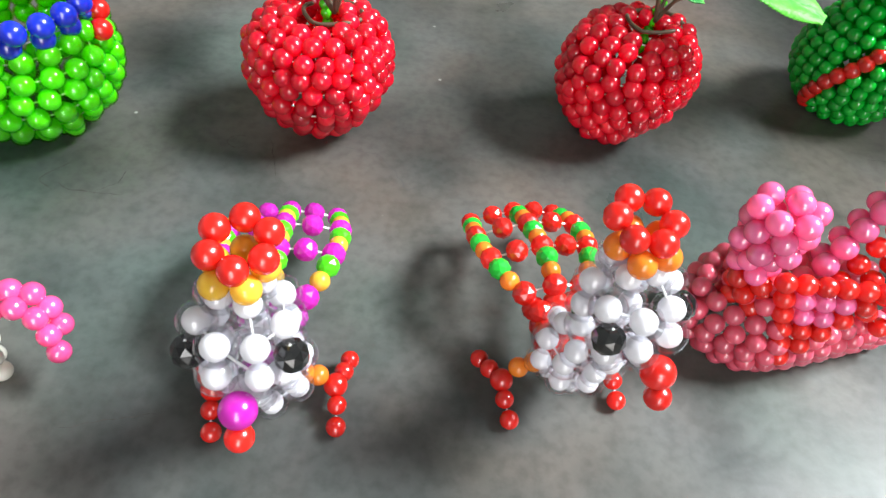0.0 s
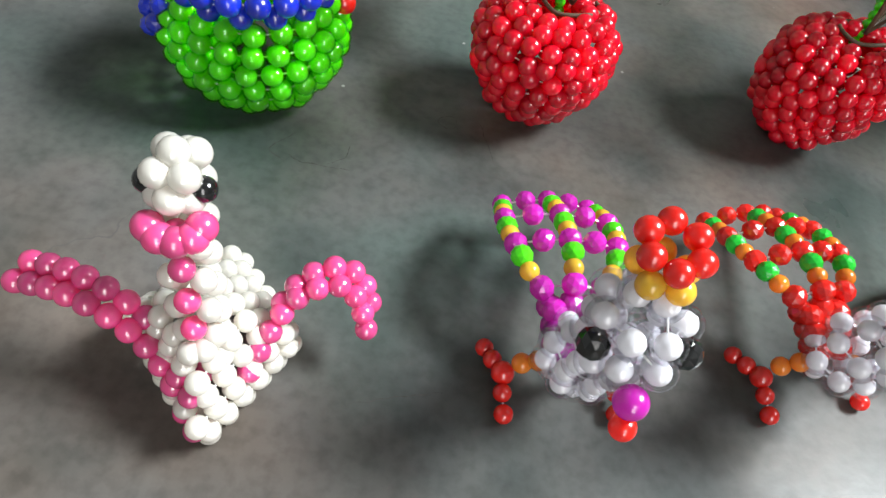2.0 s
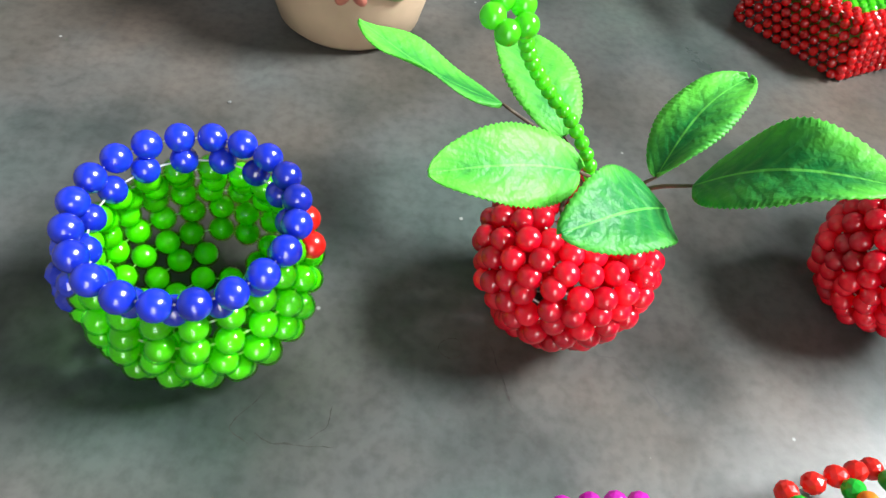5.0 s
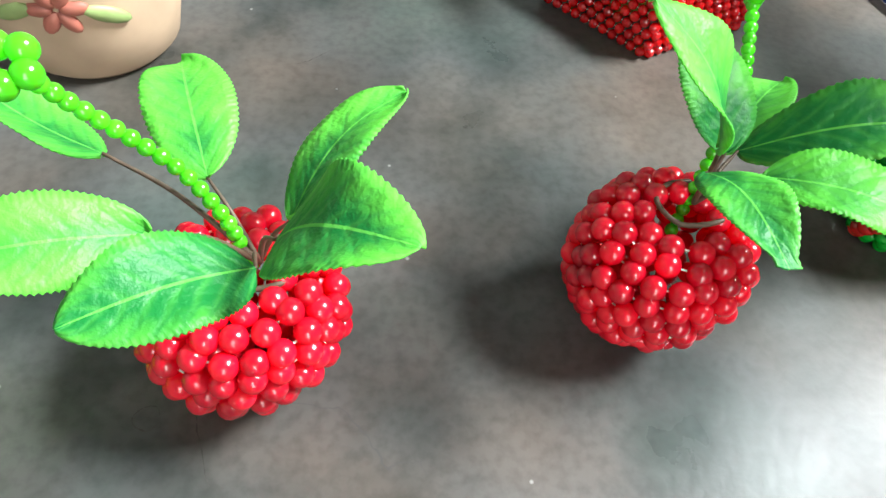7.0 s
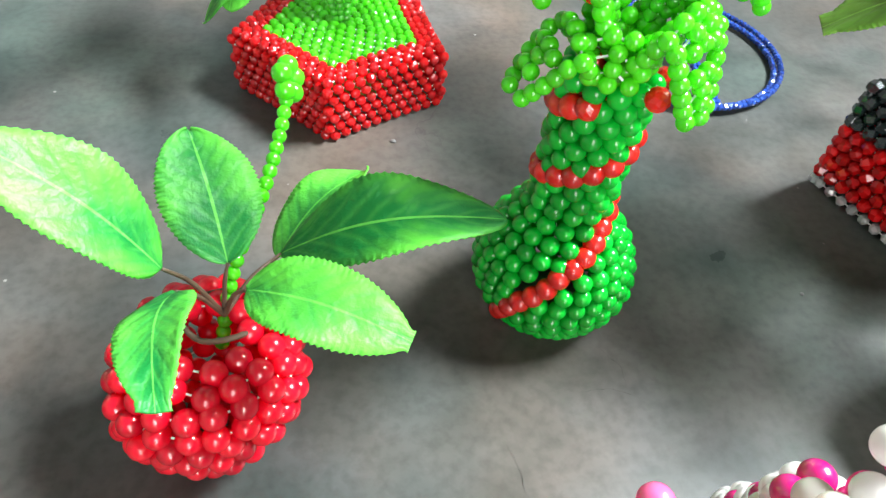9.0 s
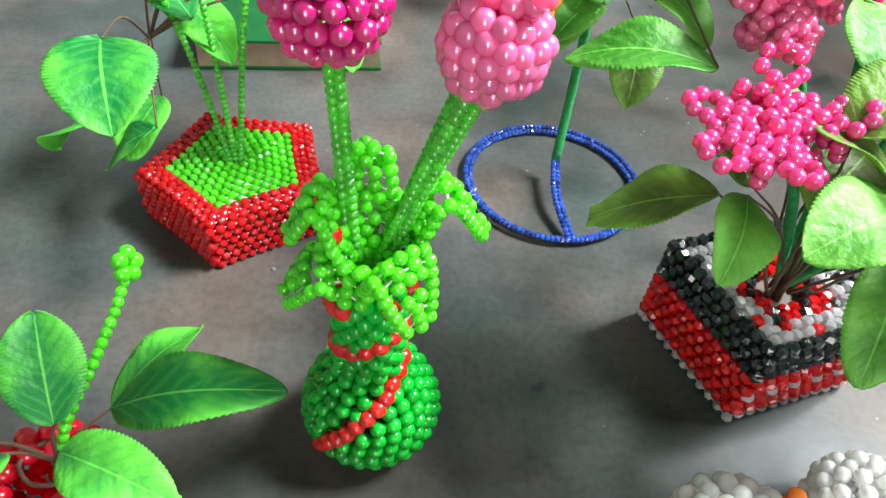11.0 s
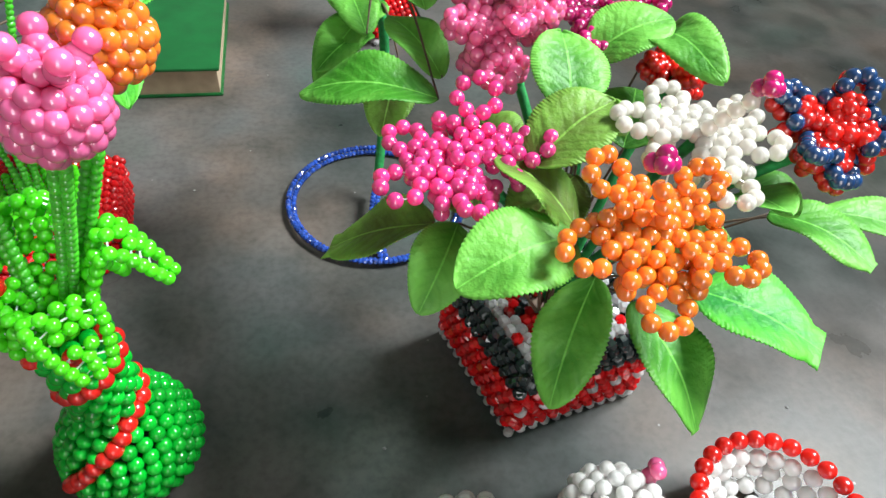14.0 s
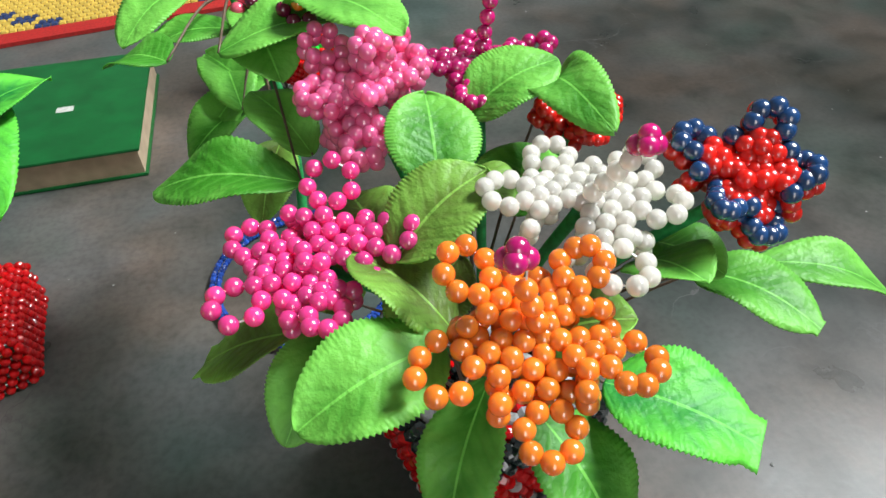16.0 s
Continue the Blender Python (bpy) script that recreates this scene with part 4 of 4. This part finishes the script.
def bead_flower(label, color, centre, petals, rb=0.0041, edge=None, heart=None, cup=0.0, stem=True, layers=2):
    """A flower of bead-loop petals: each petal a looped net from the centre to its tip."""
    c = Vector(centre) + BOUQUET
    f = thing("beaded_flower", label, "flower", c, "bouquet flowers")
    axis = Vector((0, -0.1, 1))
    for tip in petals:
        d = Vector(tip) + BOUQUET - c
        L = d.length
        dn = d.normalized()
        s = dn.cross(axis).normalized()
        nrm = s.cross(dn)
        L *= 0.97
        unit = L / 5.5
        pat = [(0.8, 0), (1.6, 0.5), (1.6, -0.5), (2.45, 0), (2.45, 1), (2.45, -1), (2.75, 1.9), (2.75, -1.9)]
        pat += [(4.35 + 1.15 * math.cos(k * 0.8976), 1.15 * math.sin(k * 0.8976)) for k in range(7)]
        items = []
        wild = random.uniform(-0.12, 0.18)
        for lay in range(layers + 1):
            for a, b in pat:
                if lay == layers and (a > 3.0 or a < 1.2):
                    continue
                h = cup * L * math.sin(a * 0.4) - 0.03 * L * b * b + wild * L * (a / 5.5) ** 2 - lay * 0.0065
                p = c + dn * (a * unit) + s * (b * unit * 1.02) + nrm * h
                p += Vector([random.gauss(0, 0.0004) for _ in range(3)])
                col = edge if edge and lay == 0 and (a > 4.0 or abs(b) > 1.05) else color
                items.append((p, rb * (1.08 if col == edge else 1.0), col))
        string_beads(f, "petal", items)
    if heart:
        top = Vector(heart[0]) + BOUQUET
        string_beads(f, "stamen", [(p, rb, color) for p in spaced([c, top], 0.0078)][:-1] + [(top + Vector(d) * rb, rb, heart[1]) for d in ((0.9, 0, 0.2), (-0.6, 0.6, 0), (-0.3, -0.7, 0.7), (0.1, 0.1, 1.3))], "stamen with a tip of beads")
    else:
        string_beads(f, "heart", [(c + Vector((0.006 * math.cos(a * 1.257), 0.006 * math.sin(a * 1.257), 0.004)), rb, color) for a in range(5)])
    if stem:
        tube("stalk", spline([c - Vector((0, 0, 0.004)), c.lerp(HUB, 0.5) + Vector((0, 0, 0.02)), HUB], 14), 0.003, GREENTAPE, f, "green wrapped stalk")
    return f


bead_flower("orange pearl bead flower with five looped petals", "orange", (0.6, 0.333, 0.228), [(0.549, 0.326, 0.231), (0.572, 0.364, 0.251), (0.624, 0.352, 0.252), (0.634, 0.306, 0.231), (0.591, 0.295, 0.205)], 0.0044, heart=((0.59, 0.34, 0.262), "magenta"), layers=1)
bead_flower("hot pink pearl bead flower with five looped petals", "hotpink", (0.524, 0.403, 0.221), [(0.489, 0.432, 0.222), (0.54, 0.447, 0.238), (0.567, 0.4, 0.236), (0.524, 0.367, 0.212), (0.479, 0.387, 0.214)], 0.0042, layers=1)
bead_flower("soft pink pearl bead flower, partly folded", "pink", (0.562, 0.484, 0.25), [(0.53, 0.492, 0.254), (0.542, 0.522, 0.266), (0.582, 0.516, 0.272), (0.592, 0.486, 0.264), (0.566, 0.474, 0.284), (0.537, 0.484, 0.228), (0.552, 0.45, 0.235)], 0.0042, layers=2)
bead_flower("white pearl bead flower with wide looped petals", "pearl", (0.635, 0.385, 0.243), [(0.596, 0.398, 0.249), (0.632, 0.425, 0.25), (0.672, 0.4, 0.25), (0.673, 0.368, 0.244), (0.637, 0.335, 0.24)], 0.0042, heart=((0.65, 0.37, 0.277), "magenta"), layers=1)
bead_flower("red bead flower edged with navy pearls", "red", (0.706, 0.376, 0.246), [(0.687, 0.4, 0.262), (0.72, 0.39, 0.272), (0.732, 0.37, 0.255), (0.707, 0.355, 0.23), (0.688, 0.366, 0.241)], 0.0042, edge="navy", layers=2)
bead_flower("flat magenta pearl bead flower with a tall stamen", "magenta", (0.625, 0.5, 0.25), [(0.593, 0.5, 0.252), (0.662, 0.492, 0.258), (0.63, 0.535, 0.25), (0.612, 0.47, 0.247)], 0.0041, heart=((0.635, 0.505, 0.3), "orange"), layers=1)
bead_flower("small bright red bead flower among the leaves", "red", (0.668, 0.468, 0.23), [(0.648, 0.47, 0.236), (0.668, 0.452, 0.24), (0.69, 0.466, 0.236), (0.67, 0.488, 0.236)], 0.0036, layers=2)


def foliage():
    t = thing("artificial_foliage", "broad serrated green fabric leaves on brown twigs", "foliage", HUB)
    O = dict(mat=LEAF_OLIVE)
    for b, tip, w, kw in (
            ((0.512, 0.405, 0.176), (0.452, 0.432, 0.135), 0.048, dict(arch=0.06, blunt=0.45, **O)),
            ((0.524, 0.4, 0.18), (0.494, 0.352, 0.16), 0.036, dict(arch=0.12, twist=-20)),
            ((0.567, 0.352, 0.212), (0.502, 0.33, 0.205), 0.046, dict(arch=0.14, twist=-12)),
            ((0.574, 0.362, 0.205), (0.536, 0.4, 0.228), 0.045, dict(arch=0.1, twist=15, **O)),
            ((0.588, 0.355, 0.178), (0.553, 0.302, 0.136), 0.036, dict(arch=0.14, twist=10)),
            ((0.6, 0.335, 0.18), (0.623, 0.276, 0.142), 0.044, dict(arch=0.1, twist=-10, blunt=0.2)),
            ((0.632, 0.336, 0.184), (0.684, 0.291, 0.18), 0.05, dict(arch=0.08, blunt=0.5, mat=LEAF)),
            ((0.7, 0.382, 0.188), (0.735, 0.33, 0.19), 0.04, dict(arch=0.12, blunt=0.25)),
            ((0.725, 0.376, 0.193), (0.8, 0.345, 0.17), 0.03, dict(arch=0.14)),
            ((0.582, 0.418, 0.236), (0.588, 0.468, 0.258), 0.044, dict(arch=0.1, twist=5)),
            ((0.556, 0.39, 0.224), (0.606, 0.416, 0.246), 0.045, dict(arch=0.12, **O)),
            ((0.61, 0.47, 0.238), (0.662, 0.476, 0.26), 0.044, dict(arch=0.12, twist=10)),
            ((0.66, 0.49, 0.235), (0.662, 0.41, 0.255), 0.034, dict(arch=0.2, twist=25)),
            ((0.668, 0.385, 0.2), (0.678, 0.345, 0.222), 0.04, dict(arch=0.1)),
            ((0.68, 0.39, 0.205), (0.7, 0.36, 0.205), 0.036, dict(arch=0.1)),
            ((0.555, 0.43, 0.2), (0.545, 0.475, 0.2), 0.04, dict(arch=0.1, **O)),
            ((0.59, 0.41, 0.2), (0.55, 0.38, 0.18), 0.045, dict(arch=0.1, **O)),
            ((0.62, 0.42, 0.21), (0.64, 0.46, 0.225), 0.045, dict(arch=0.1)),
            ((0.54, 0.42, 0.17), (0.515, 0.44, 0.19), 0.04, dict(arch=0.1, **O)),
            ((0.61, 0.36, 0.19), (0.65, 0.345, 0.21), 0.045, dict(arch=0.1, **O)),
            ((0.6, 0.44, 0.225), (0.615, 0.41, 0.225), 0.03, dict(arch=0.1, **O))):
        leaf(t, Vector(b) + BOUQUET, Vector(tip) + BOUQUET, w, twig_from=HUB + Vector((random.uniform(-0.012, 0.012), random.uniform(-0.012, 0.012), 0)), **{"mat": LEAF_LIME, **kw})


foliage()


# ---- green book ----
def book():
    t = thing("hardback_book", "thick green hardback book lying on the floor", "book", (0.275, 0.93, 0))
    x0, x1, y0, y1 = 0.178, 0.376, 0.828, 1.05
    cover = plain("green_book_cloth", (0.004, 0.1, 0.022), 0.3, 40, 0.2)
    part("back_cover", link_mesh("back_cover", box_bm(x0, y0, 0.0, x1, y1, 0.003, 0.0008), cover), None, t)
    part("front_cover", link_mesh("front_cover", box_bm(x0, y0, 0.031, x1, y1, 0.034, 0.0008), cover), None, t, "glossy green cover")
    part("page_block", link_mesh("page_block", box_bm(x0 + 0.004, y0 + 0.003, 0.003, x1 - 0.003, y1 - 0.003, 0.031), plain("old_paper", (0.4, 0.3, 0.2), 0.85, 60, 0.15)), None, t, "yellowed page edges")
    part("worn_patch", link_mesh("worn_patch", box_bm(0.282, 0.925, 0.0341, 0.3, 0.936, 0.0344), plain("bare_board", (0.5, 0.5, 0.45), 0.9, 300, 0.2)), None, t, "pale worn patch")
    return t


settle(book(), -0.008, -0.008)


# ---- woven mat ----
def mat_rug():
    a, b = Vector((0.0, 1.165, 0)), Vector((0.9, 1.276, 0))
    d = (b - a).normalized()
    n = Vector((-d.y, d.x, 0))
    o = a - d * 0.5
    t = thing("woven_mat", "woven plastic mat in yellow and navy with a red border", "mat", o)

    def slab(p, length, depth, z, mat, name):
        q = [p, p + d * length, p + d * length + n * depth, p + n * depth]
        vs = [(v.x, v.y, 0.0005) for v in q] + [(v.x, v.y, z) for v in q]
        fs = [(0, 1, 5, 4), (1, 2, 6, 5), (2, 3, 7, 6), (3, 0, 4, 7), (4, 5, 6, 7), (3, 2, 1, 0)]
        return part(name, mesh_of(name, vs, fs, mat), None, t)

    slab(o, 2.2, 0.034, 0.006, plain("red_binding", (0.4, 0.015, 0.012), 0.6, 300, 0.25, 0.4), "red_border")
    yel, nav = plain("yellow_straw", (0.62, 0.42, 0.07), 0.5, 90, 0.2), plain("navy_straw", (0.02, 0.04, 0.12), 0.5, 90, 0.2)
    slab(o + n * 0.034, 2.2, 0.7, 0.003, plain("brown_backing", (0.18, 0.1, 0.04), 0.8, 60), "backing")
    vy, fy, vn, fn = [], [], [], []
    for r in range(14):
        for c in range(200):
            p = o + n * (0.04 + 0.0125 * r) + d * (0.011 * c + (0.0055 if r % 2 else 0))
            dark = (c // 3 + r // 2) % 7 == 0
            vs, fs = (vn, fn) if dark else (vy, fy)
            k = len(vs)
            for du, dv, z in ((0, 0, 0.003), (0.0095, 0, 0.003), (0.0095, 0.011, 0.003), (0, 0.011, 0.003), (0.0015, 0.001, 0.0062), (0.008, 0.001, 0.0062), (0.008, 0.01, 0.0062), (0.0015, 0.01, 0.0062)):
                q = p + d * du + n * dv
                vs.append((q.x, q.y, z))
            fs += [(k + 4, k + 5, k + 6, k + 7), (k, k + 1, k + 5, k + 4), (k + 1, k + 2, k + 6, k + 5), (k + 2, k + 3, k + 7, k + 6), (k + 3, k, k + 4, k + 7)]
    for name, vs, fs, m in (("yellow_weave", vy, fy, yel), ("navy_weave", vn, fn, nav)):
        tagged(part(name, mesh_of(name, vs, fs, m), None, t), kind="stuff")


mat_rug()


# ---- small red pot with a plant ----
def small_pot():
    c = Vector((0.558, 0.975, 0))
    t = thing("small_beaded_pot", "small square red bead pot on clear bead feet", "flower pot", c)
    ax, ay = Vector((0.8, 0.6, 0)), Vector((-0.6, 0.8, 0))
    items, r = [], 0.0042
    for row in range(6):
        for k in range(4):
            s, e = ((-1, -1), (1, -1), (1, 1), (-1, 1))[k], ((1, -1), (1, 1), (-1, 1), (-1, -1))[k]
            for i in range(8):
                f = (i + 0.5 * (row % 2)) / 8
                x, y = s[0] + (e[0] - s[0]) * f, s[1] + (e[1] - s[1]) * f
                items.append((c + (ax * x + ay * y) * 0.034 + Vector((0, 0, r + 0.008 * row)), r, "frost" if row == 0 else "deepred", "facet"))
    string_beads(t, "side", items, "red bead sides over a clear row", kind="facet")
    top = [(c + (ax * x + ay * y) * 0.0085 + Vector((0, 0, 0.046)), r, "deepred" if max(abs(x), abs(y)) == 3 else "green", "facet") for x in range(-3, 4) for y in range(-3, 4)]
    string_beads(t, "top", top, "green bead top with a red rim", kind="facet")
    p = thing("small_bead_plant", "green bead stem with fabric leaves", "plant", c + Vector((0, 0, 0.046)), "potted bead plants")
    string_beads(p, "stem", [(q, 0.004, "green") for q in spaced([c + Vector((0, 0, 0.05)), c + Vector((0.004, 0.004, 0.12)), c + Vector((0.0, 0.01, 0.2))], 0.0066)], "green bead stem")
    for b, tip in (((0, 0, 0.1), (-0.06, -0.03, 0.13)), ((0, 0, 0.12), (0.07, -0.02, 0.15)), ((0, 0.005, 0.15), (0.05, 0.05, 0.19)), ((0, 0.005, 0.16), (-0.06, 0.03, 0.2))):
        leaf(p, c + Vector(b), c + Vector(tip), 0.042, arch=0.15)


small_pot()


# ---- beige pottery vase ----
def pottery():
    c = Vector((-0.144, 0.539, 0))
    t = thing("pottery_vase", "matt beige pottery vase with a moulded flower", "vase", c)
    prof = [(0.0, 0.0), (0.044, 0.0), (0.05, 0.006), (0.056, 0.03), (0.058, 0.06), (0.054, 0.09), (0.044, 0.115), (0.034, 0.13), (0.032, 0.145), (0.037, 0.155), (0.033, 0.155), (0.028, 0.143), (0.029, 0.13), (0.039, 0.113), (0.049, 0.088), (0.052, 0.04), (0.0, 0.008)]
    n = 40
    vs = [(R * math.cos(2 * math.pi * k / n) + c.x, R * math.sin(2 * math.pi * k / n) + c.y, z) for R, z in prof for k in range(n)]
    fs = [(i * n + k, i * n + (k + 1) % n, (i + 1) * n + (k + 1) % n, (i + 1) * n + k) for i in range(len(prof) - 1) for k in range(n)]
    part("vase_body", mesh_of("vase_body", vs, fs, plain("beige_clay", (0.5, 0.36, 0.24), 0.75, 25, 0.15, 0.3, 0.002), True), None, t)
    red, grn = plain("faded_red_glaze", (0.4, 0.13, 0.09), 0.5, 60, 0.25), plain("faded_green_glaze", (0.27, 0.36, 0.13), 0.5, 60, 0.25)

    def on(a, z):
        R = 0.0575
        return Vector((c.x + R * math.cos(a), c.y + R * math.sin(a), z)), Vector((math.cos(a), math.sin(a), 0)), Vector((-math.sin(a), math.cos(a), 0))

    def blob(name, a, z, w, h, ang, mat):
        p, nr, s = on(a, z)
        bm = bmesh.new()
        bmesh.ops.create_uvsphere(bm, u_segments=12, v_segments=8, radius=1)
        up = Vector((0, 0, 1))
        e1, e2 = s * math.cos(ang) + up * math.sin(ang), -s * math.sin(ang) + up * math.cos(ang)
        for v in bm.verts:
            v.co = p + e1 * v.co.x * w + e2 * v.co.y * h + nr * v.co.z * 0.003
        part(name, link_mesh(name, bm, mat, True), None, t)

    for k in range(6):
        ang = k * 1.047
        blob("petal", -1.45 + 0.16 * math.cos(ang), 0.058 + 0.009 * math.sin(ang), 0.008, 0.0045, ang, red)
    for k, (da, dz, ang) in enumerate(((-0.42, 0.0, 0.4), (0.42, -0.004, -0.5), (0.5, 0.02, 0.5), (-0.4, 0.024, -0.6))):
        blob("moulded_leaf", -1.45 + da, 0.055 + dz, 0.014, 0.005, ang, grn)


pottery()


# ---- red-rimmed basket ----
def basket():
    c = Vector((0.722, 0.269, 0))
    t = thing("beaded_basket", "shallow white bead basket with a red bead rim", "basket", c)
    prof = [(0.012, 0.0062), (0.024, 0.0064), (0.035, 0.011), (0.042, 0.02), (0.046, 0.03)]
    string_beads(t, "basket_wall", net_of_revolution(prof, 0.0059, "white", c, (0, 0), 0.12, 0.0006), "frosted white beads")
    n = 27
    string_beads(t, "rim", [(c + Vector((0.0515 * math.cos(2 * math.pi * i / n), 0.0515 * math.sin(2 * math.pi * i / n), 0.041)), 0.0059, "red") for i in range(n)], "red bead rim")
    string_beads(t, "blue_bead_trim", [(c + Vector((0.02 + 0.006 * i, 0.0 - 0.004 * i, 0.019)), 0.005, "blue") for i in range(3)], "blue beads inside")


basket()


# ---- white bead figures ----
def white_figure(label, c, accent, spots, ear=None, size=1.0):
    c = Vector(c)
    t = thing("beaded_animal", label, "animal ornament", c, "white bead animals")
    items = net_of_revolution([(0.014, 0.006), (0.024, 0.013), (0.029, 0.022), (0.03, 0.031), (0.028, 0.04), (0.022, 0.048), (0.013, 0.054), (0.003, 0.057)], 0.0049, "white", (0, 0, 0), (0, 0), 0, 0.0006)
    out = []
    for p, r, col in items:
        p = c + p * size
        r *= size
        near = any((p - c - Vector(s)).length < w for s, w in spots)
        out.append((p, r, accent if near else col))
    string_beads(t, "body", out, "white pearl beads with coloured patches")
    if ear:
        string_beads(t, "ear", [(c + Vector(e), 0.0052, ear[0]) for e in ear[1]], "bead ear")


white_figure("white pearl bead animal with orange patches", (0.526, 0.273, 0), "orange", [((-0.036, -0.002, 0.042), 0.012), ((-0.03, -0.024, 0.018), 0.027)], ("orange", [(0.036, 0.016, 0.045), (0.041, 0.018, 0.051)]), 1.18)
white_figure("white pearl bead animal with pink ears", (0.62, 0.288, 0), "pink", [((-0.028, -0.01, 0.014), 0.012)], ("pink", [(0.026, 0.016, 0.046), (0.03, 0.019, 0.052), (0.028, 0.014, 0.055)]))


def white_magenta():
    c = Vector((0.338, 0.226, 0))
    t = thing("beaded_doll_charm", "standing white bead ornament trimmed with magenta beads", "bead ornament", (0.384, 0.25, 0))
    r = 0.0053
    body = []
    for p, _, col in net_of_revolution([(0.02, 0.0055), (0.021, 0.0155), (0.02, 0.0255), (0.018, 0.0355), (0.016, 0.0455), (0.014, 0.0555), (0.0125, 0.0655), (0.0115, 0.0755), (0.011, 0.0855), (0.011, 0.0955), (0.0105, 0.1055), (0.01, 0.1155), (0.009, 0.1255)], r, "white", (0.384, 0.25, 0), (-0.39, -0.19)):
        body.append((p, r, "magenta" if int(p.z * 100) % 4 == 0 else "white"))
    string_beads(t, "body", body, "white beads with magenta rows")
    arm = Vector((0.323, 0.219, 0.138))
    string_beads(t, "arm", [(arm + Vector(d) * 0.0075, r, k) for d, k in (((-0.9, 0, 0), "pearl"), ((0.9, 0.2, 0), "pearl"), ((0, -0.8, 0.3), "pearl"), ((0.1, 0.8, 0.2), "pearl"), ((0, 0, 1), "pearl"), ((0.4, -0.6, -1), "magenta"))], "tuft of white beads")
    string_beads(t, "head", [(c + Vector(q), r, k) for q, k in (((0.004, 0.0, 0.136), "magenta"), ((-0.004, -0.004, 0.147), "white"), ((0.008, 0.002, 0.149), "magenta"), ((0.0, 0.003, 0.157), "white"), ((0.01, -0.006, 0.158), "white"), ((0.007, 0.001, 0.166), "magenta"))], "white and magenta bead head")
    return t


settle(white_magenta(), 0.01, -0.012)


# ---- marks on the floor ----
DARK = plain("dirt_in_crack", (0.065, 0.06, 0.056), 0.9, 200, 0.3)


def crack(points, width):
    line = spline([(x, y, 0.0003) for x, y in points], 60)
    vs, fs = [], []
    for i, p in enumerate(line):
        d = (line[min(i + 1, 60)] - line[max(i - 1, 0)]).normalized()
        s = Vector((-d.y, d.x, 0))
        p = p + s * 0.0012 * noise.noise(Vector((p.x * 160, p.y * 160, 3)))
        w = 0.36 * width * (0.25 + abs(noise.noise(Vector((p.x * 300, p.y * 300, 0)))) * 2) * (1 - abs(2 * i / 60 - 1) ** 4)
        vs += [p + s * w, p - s * w]
        if i:
            fs.append((2 * i - 2, 2 * i - 1, 2 * i + 1, 2 * i))
    tagged(new("floor_crack", mesh_of("floor_crack", vs, fs, DARK)), "thin dark crack in the cement", "", "", "structure")


crack([(0.294, 0.307), (0.297, 0.284), (0.301, 0.261), (0.306, 0.241), (0.307, 0.226)], 0.0004)
crack([(-0.148, 0.241), (-0.156, 0.231), (-0.16, 0.223), (-0.15, 0.217)], 0.0011)
crack([(-0.117, 0.238), (-0.119, 0.227), (-0.128, 0.22)], 0.0009)
crack([(-0.046, 0.279), (-0.041, 0.264), (-0.037, 0.251), (-0.033, 0.241)], 0.0008)
crack([(-0.019, 0.513), (-0.007, 0.52), (0.006, 0.53)], 0.0009)
crack([(-0.092, 0.083), (-0.075, 0.088), (-0.059, 0.093), (-0.05, 0.095)], 0.0008)
crack([(-0.15, 0.222), (-0.143, 0.219), (-0.128, 0.218), (-0.112, 0.219)], 0.0009)
crack([(0.337, 0.322), (0.354, 0.322), (0.371, 0.314)], 0.0007)
crack([(0.355, 0.348), (0.363, 0.336), (0.364, 0.325)], 0.0006)
crack([(-0.064 + 0.0058 * math.cos(a), 0.272 + 0.0058 * math.sin(a)) for a in (0, 1, 2, 3, 4, 5, 6.1)], 0.0009)
crack([(0.43, 0.44), (0.445, 0.43), (0.47, 0.426)], 0.0005)
GRASS = thing("grass_blade", "single dry green blade of grass on the floor", "grass", (-0.21, 0.05, 0))
tube("blade", [(-0.235, 0.06, 0.001), (-0.231, 0.054, 0.0025), (-0.226, 0.048, 0.002), (-0.221, 0.042, 0.001)], 0.0008, LEAF, GRASS, sides=5, taper=0.4)
for x, y, r in ((0.264, 0.526, 0.0022), (-0.205, 0.43, 0.0013), (0.49, 0.37, 0.0015), (0.01, 0.49, 0.001), (0.27, 0.22, 0.001), (0.8, 0.36, 0.0015)):
    bm = bmesh.new()
    bmesh.ops.create_icosphere(bm, subdivisions=1, radius=r)
    for v in bm.verts:
        v.co.z *= 0.45
        v.co *= random.uniform(0.75, 1.2)
    ob = tagged(new("plaster_crumb", link_mesh("plaster_crumb", bm, PLASTER)), "tiny pale crumb of plaster on the cement floor", "crumb", "floor crumbs")
    ob.location = (x, y, r * 0.4)
